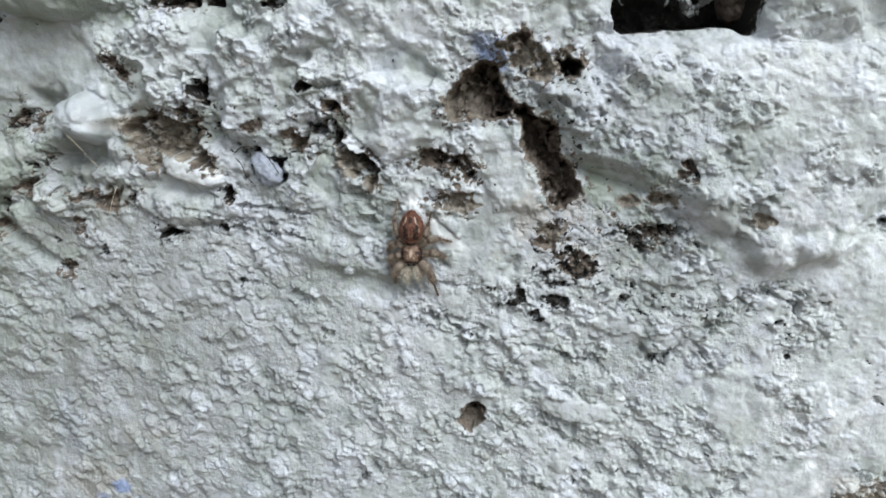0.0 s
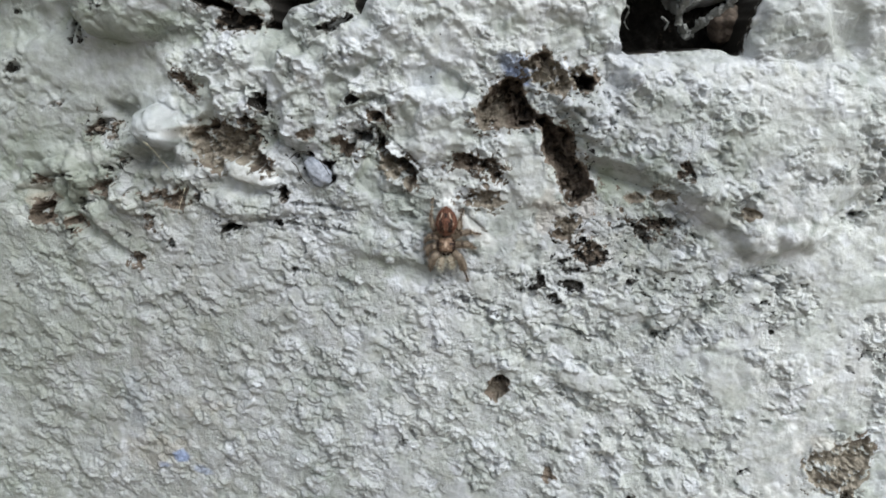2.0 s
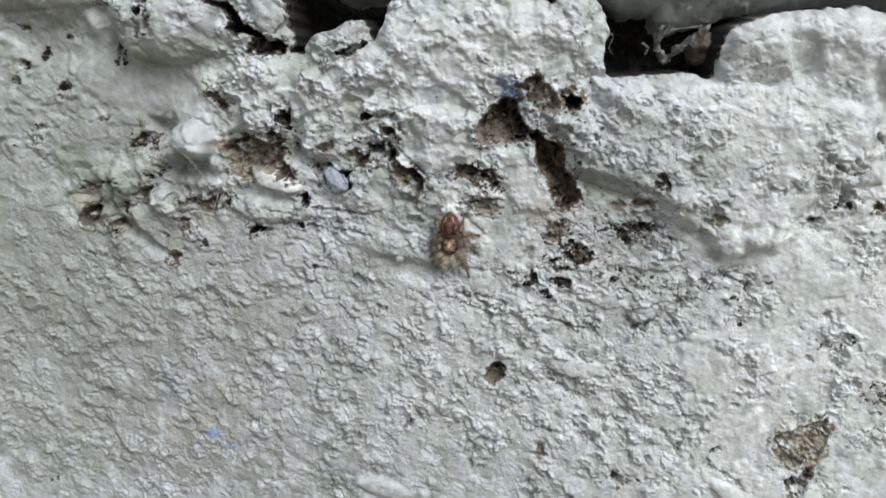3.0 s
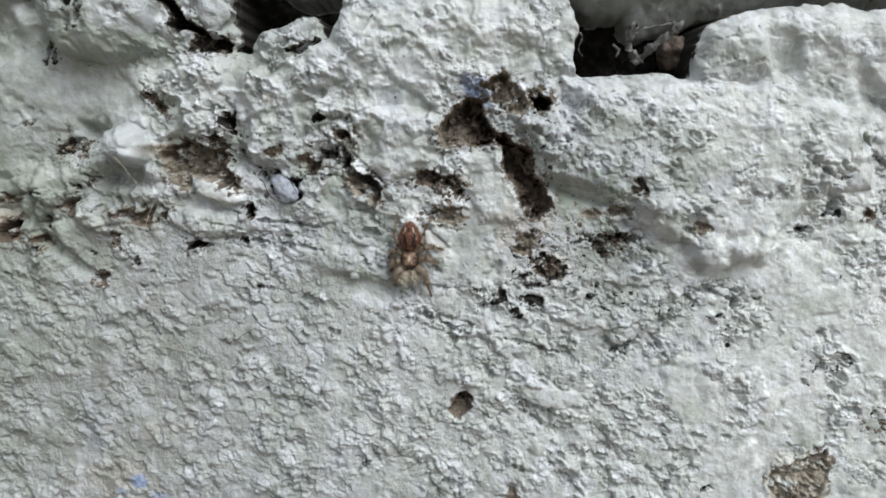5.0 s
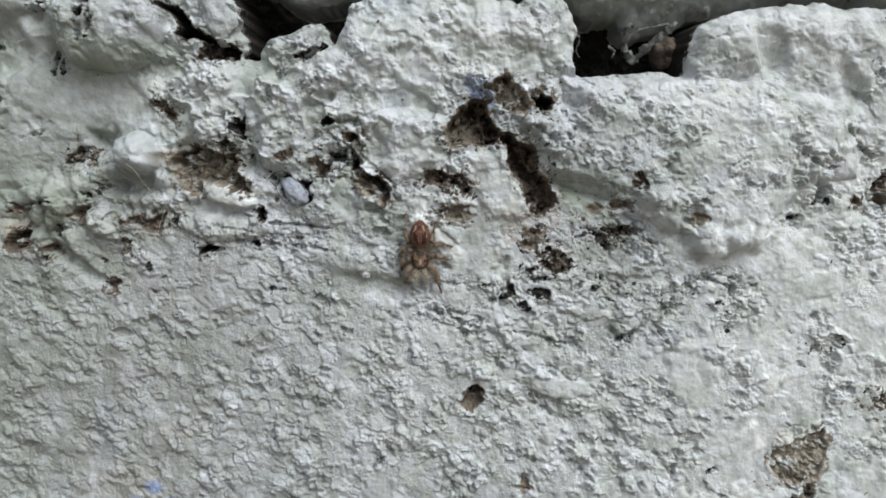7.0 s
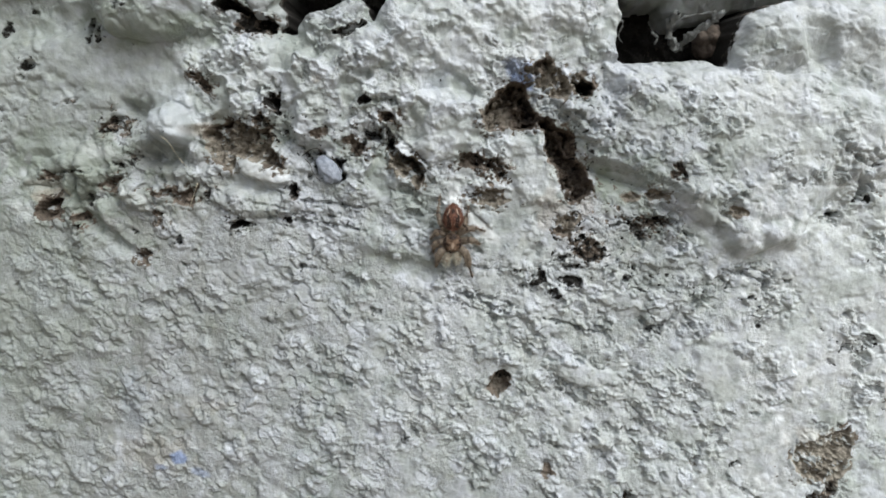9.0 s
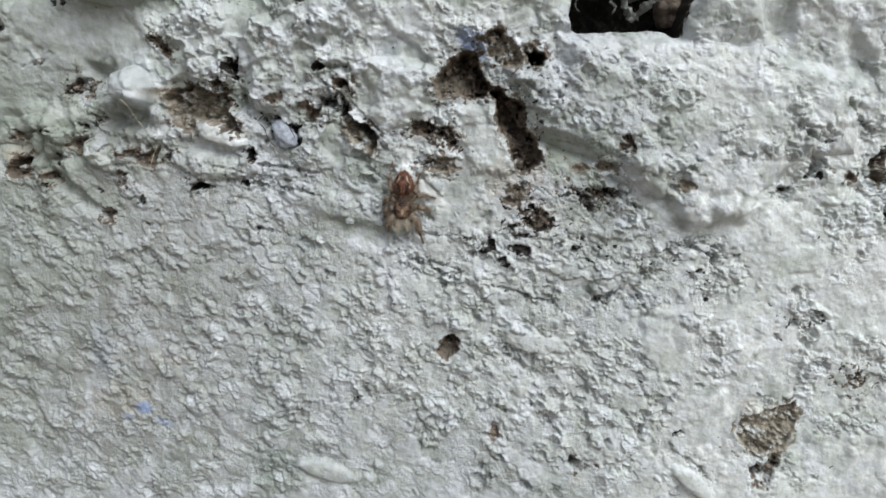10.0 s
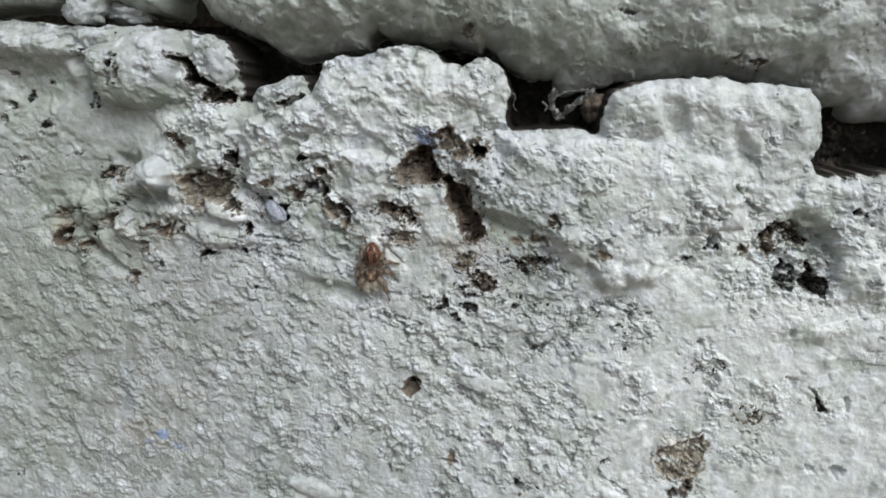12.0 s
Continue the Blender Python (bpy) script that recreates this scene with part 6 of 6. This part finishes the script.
def hairs(bm, places, length, rng):
    """Short bristles that stand off a surface and lie back along it."""
    for p, n in places:
        d = (n + Vector((rng.gauss(0, 0.45), rng.gauss(0, 0.45), rng.gauss(0.25, 0.45)))).normalized()
        side = d.orthogonal().normalized() * 0.02 * MM
        other = d.cross(side)
        base = [bm.verts.new(p + side), bm.verts.new(p - 0.5 * side + 0.87 * other), bm.verts.new(p - 0.5 * side - 0.87 * other)]
        tip = bm.verts.new(p + d * length * MM * rng.uniform(0.6, 1.2))
        for a in range(3):
            bm.faces.new((base[a], base[(a + 1) % 3], tip))


def furred(ob, count, length, rng, mat=None):
    polys = list(ob.data.polygons)
    bm = bmesh.new()
    hairs(bm, [(ob.data.polygons[k].center.copy(), ob.data.polygons[k].normal.copy()) for k in (rng.randrange(len(polys)) for _ in range(count))], length, rng)
    return tagged(part("hair", bm, mat or HAIR, ob), kind="stuff")


def spider():
    """Its own space: u right, back away from the wall, v up; the feet find the wall."""
    rng = random.Random(3)
    cu, cv = -3.1, 2.3
    ground = face.height(cu, cv)
    body = tagged(new("jumping_spider"), "small hairy brown jumping spider clinging head down", "spider")
    body.location = (cu * MM, -ground * MM, 1 + cv * MM)

    def at(u, v, up):
        return Vector((u - cu, -up, v - cv)) * MM

    def foot(u, v):
        return at(u, v, face.height(u, v) - ground)

    bm = bmesh.new()
    ball(bm, (0, 0, 0), (1.45 * MM, 1.25 * MM, 1.80 * MM), 40)
    for vert in bm.verts:
        z = vert.co.z / (1.85 * MM)
        vert.co.x *= 1.0 - 0.10 * z - 0.10 * z * z
    abdomen = part("abdomen", bm, FUR, body, "red-brown abdomen with pale spots and dark stripes")
    abdomen.location = at(-3.08, 4.15, 1.75)
    abdomen.rotation_euler = (radians(-8), 0, 0)
    paint_marks(
        abdomen,
        dark=lambda p: (0.9 if 0.30 < abs(p.x) < 0.62 and -1.5 < p.z < -0.1 else 0.0) + (0.7 if abs(abs(p.x) - 0.75) < 0.12 and p.z < 0.9 else 0.0) + (0.6 if abs(p.x) < 0.22 and 0.5 < p.z < 1.1 else 0.0),
        pale=lambda p: max(1 - abs(abs(p.x) - 0.55 + 0.32 * (p.z - 0.9)) / 0.16 if 0.2 < p.z < 1.25 else 0, 1 - abs(abs(p.x) - 0.12) / 0.14 if -1.2 < p.z < 0.3 else 0, 1 - math.hypot((abs(p.x) - 0.95) / 0.14, (p.z + 0.35) / 0.5), 0) * 1.0,
    )
    furred(abdomen, 1000, 0.32, rng)
    bm = bmesh.new()
    tube(bm, [(-3.08 - cu, -1.3, 5.75 - cv), (-3.08 - cu, -1.2, 5.95 - cv), (-3.08 - cu, -1.15, 6.05 - cv)], (0.26, 0.18, 0.08))
    bmesh.ops.scale(bm, vec=(MM, MM, MM), verts=bm.verts)
    part("spinneret", bm, FUR, body)

    bm = bmesh.new()
    ball(bm, (0, 0, 0), (1.34 * MM, 0.98 * MM, 1.55 * MM), 40)
    for vert in bm.verts:
        x, y, z = vert.co / MM
        if y < 0:
            vert.co.y *= 1.15 if z < -0.2 else 1.0
        if z < -1.0:
            vert.co.z = (-1.0 + (z + 1.0) * 0.65) * MM
            vert.co.x *= 1.06
        if z > 0.3:
            vert.co.x *= 1 - 0.18 * (z - 0.3)
    prosoma = part("carapace", bm, CARAPACE, body, "dark-edged carapace with a pale tan middle")
    prosoma.location = at(-3.15, 0.85, 1.45)
    paint_marks(
        prosoma,
        dark=lambda p: (0.9 if abs(p.x) > 0.88 or p.z < -0.85 else 0.0) + (0.9 if p.z > 1.0 and abs(p.x) < 0.6 else 0.0) + (0.8 if math.hypot(abs(p.x) - 0.62, p.z - 0.15) < 0.2 else 0.0),
        pale=lambda p: max(1.1 - math.hypot(p.x / 0.42, (p.z - 0.1) / 0.9), 1 - math.hypot((abs(p.x) - 0.45) / 0.3, (p.z - 0.55) / 0.35), 1 - math.hypot((abs(p.x) - 0.40) / 0.36, (p.z + 0.45) / 0.25), 0) * 0.72,
    )
    furred(prosoma, 500, 0.30, rng, LEG_HAIR)
    for ex, ez, er in ((0.28, -1.22, 0.25), (0.72, -1.06, 0.15), (0.80, -0.62, 0.08), (0.76, -0.2, 0.13)):
        for side in (-1, 1):
            bm = bmesh.new()
            ball(bm, (0, 0, 0), (er * MM,) * 3, 12)
            eye = part("eye", bm, EYE, prosoma, "glossy black eye")
            eye.location = (side * ex * MM, (-0.42 if ez < -1 else -0.66) * MM, ez * MM)

    def leg(name, joints, thick, bands=True):
        """Joints on the wall plan, with how far each stands off it; the last is the foot."""
        pts = [at(u, v, up) for u, v, up in joints[:-1]] + [foot(*joints[-1][:2])]
        fine, radii = [], []
        for k in range(len(pts) - 1):
            for t in (0.0, 0.2, 0.4, 0.6, 0.8):
                fine.append(pts[k].lerp(pts[k + 1], t))
                along = (k + t) / (len(pts) - 1)
                radii.append(thick * MM * (0.17 + 0.68 * (1 - 0.4 * along) * (1 - float(smooth(along, 0.62, 0.82)))) * (0.9 + 0.2 * math.sin(math.pi * t)))
        fine.append(pts[-1])
        radii.append(thick * MM * 0.14)
        bm = bmesh.new()
        tube(bm, fine, radii)
        ob = part(name, bm, LIMB if bands else PALP_FUR, body)
        ends = [p / MM for p in pts]
        middles = [(p + q) / 2 for p, q in zip(ends, ends[1:])]
        paint_marks(ob, dark=lambda p: 0.9 if bands and (min((p - e).length for e in ends[1:]) < 0.40 or min((p - e).length for e in middles) < 0.24) else 0.0)
        furred(ob, 600 if bands else 800, 0.4 if bands else 0.65, rng, LEG_HAIR if bands else FLUFF)
        return ob

    leg("leg", [(-3.8, 2.3, 1.0), (-4.7, 2.9, 1.8), (-5.25, 4.6, 1.1), (-4.95, 7.1, 0)], 0.46)
    leg("leg", [(-2.4, 2.3, 1.0), (-1.5, 3.0, 1.8), (-1.25, 4.1, 1.1), (-0.9, 5.6, 0)], 0.46)
    leg("leg", [(-2.3, 1.7, 1.0), (-1.1, 2.5, 1.7), (0.0, 2.6, 1.1), (1.5, 2.1, 0)], 0.50)
    leg("leg", [(-4.0, 1.6, 1.0), (-5.0, 2.1, 1.7), (-5.7, 1.7, 1.2), (-6.3, 0.8, 0)], 0.50)
    leg("leg", [(-2.2, 0.7, 1.0), (-0.9, 1.0, 1.7), (0.0, 0.7, 1.1), (0.8, 0.1, 0)], 0.56)
    leg("leg", [(-4.1, 0.6, 1.0), (-5.1, 0.6, 1.7), (-5.8, -0.1, 1.2), (-5.9, -1.2, 0)], 0.56)
    leg("leg", [(-2.5, -0.2, 1.1), (-1.35, -0.7, 2.0), (-0.95, -1.9, 1.1), (-0.75, -3.0, 0.5), (-0.2, -4.7, 0)], 0.66)
    leg("leg", [(-3.8, -0.3, 1.1), (-4.9, -0.8, 2.0), (-5.2, -2.0, 1.3), (-5.5, -3.2, 0)], 0.68)
    leg("palp", [(-2.75, -0.7, 1.2), (-2.3, -1.6, 1.5), (-2.55, -2.7, 0)], 0.72, False)
    leg("palp", [(-3.5, -0.7, 1.2), (-4.0, -1.7, 1.5), (-3.85, -2.9, 0)], 0.72, False)
    return body, prosoma


jumping_spider, carapace = spider()


def motions():
    """The spider lifts and turns its head a little half way through."""
    rest = carapace.location.copy()
    still = pose(*rest, -6, 0, 0)
    raised = pose(rest.x, rest.y - 0.0004, rest.z - 0.0003, 24, 0, 3)
    walk(carapace, [(0.0, still), (5.5, still), (6.4, raised), (7.2, raised), (8.8, raised), (10.0, raised), (12.0, raised)])


motions()
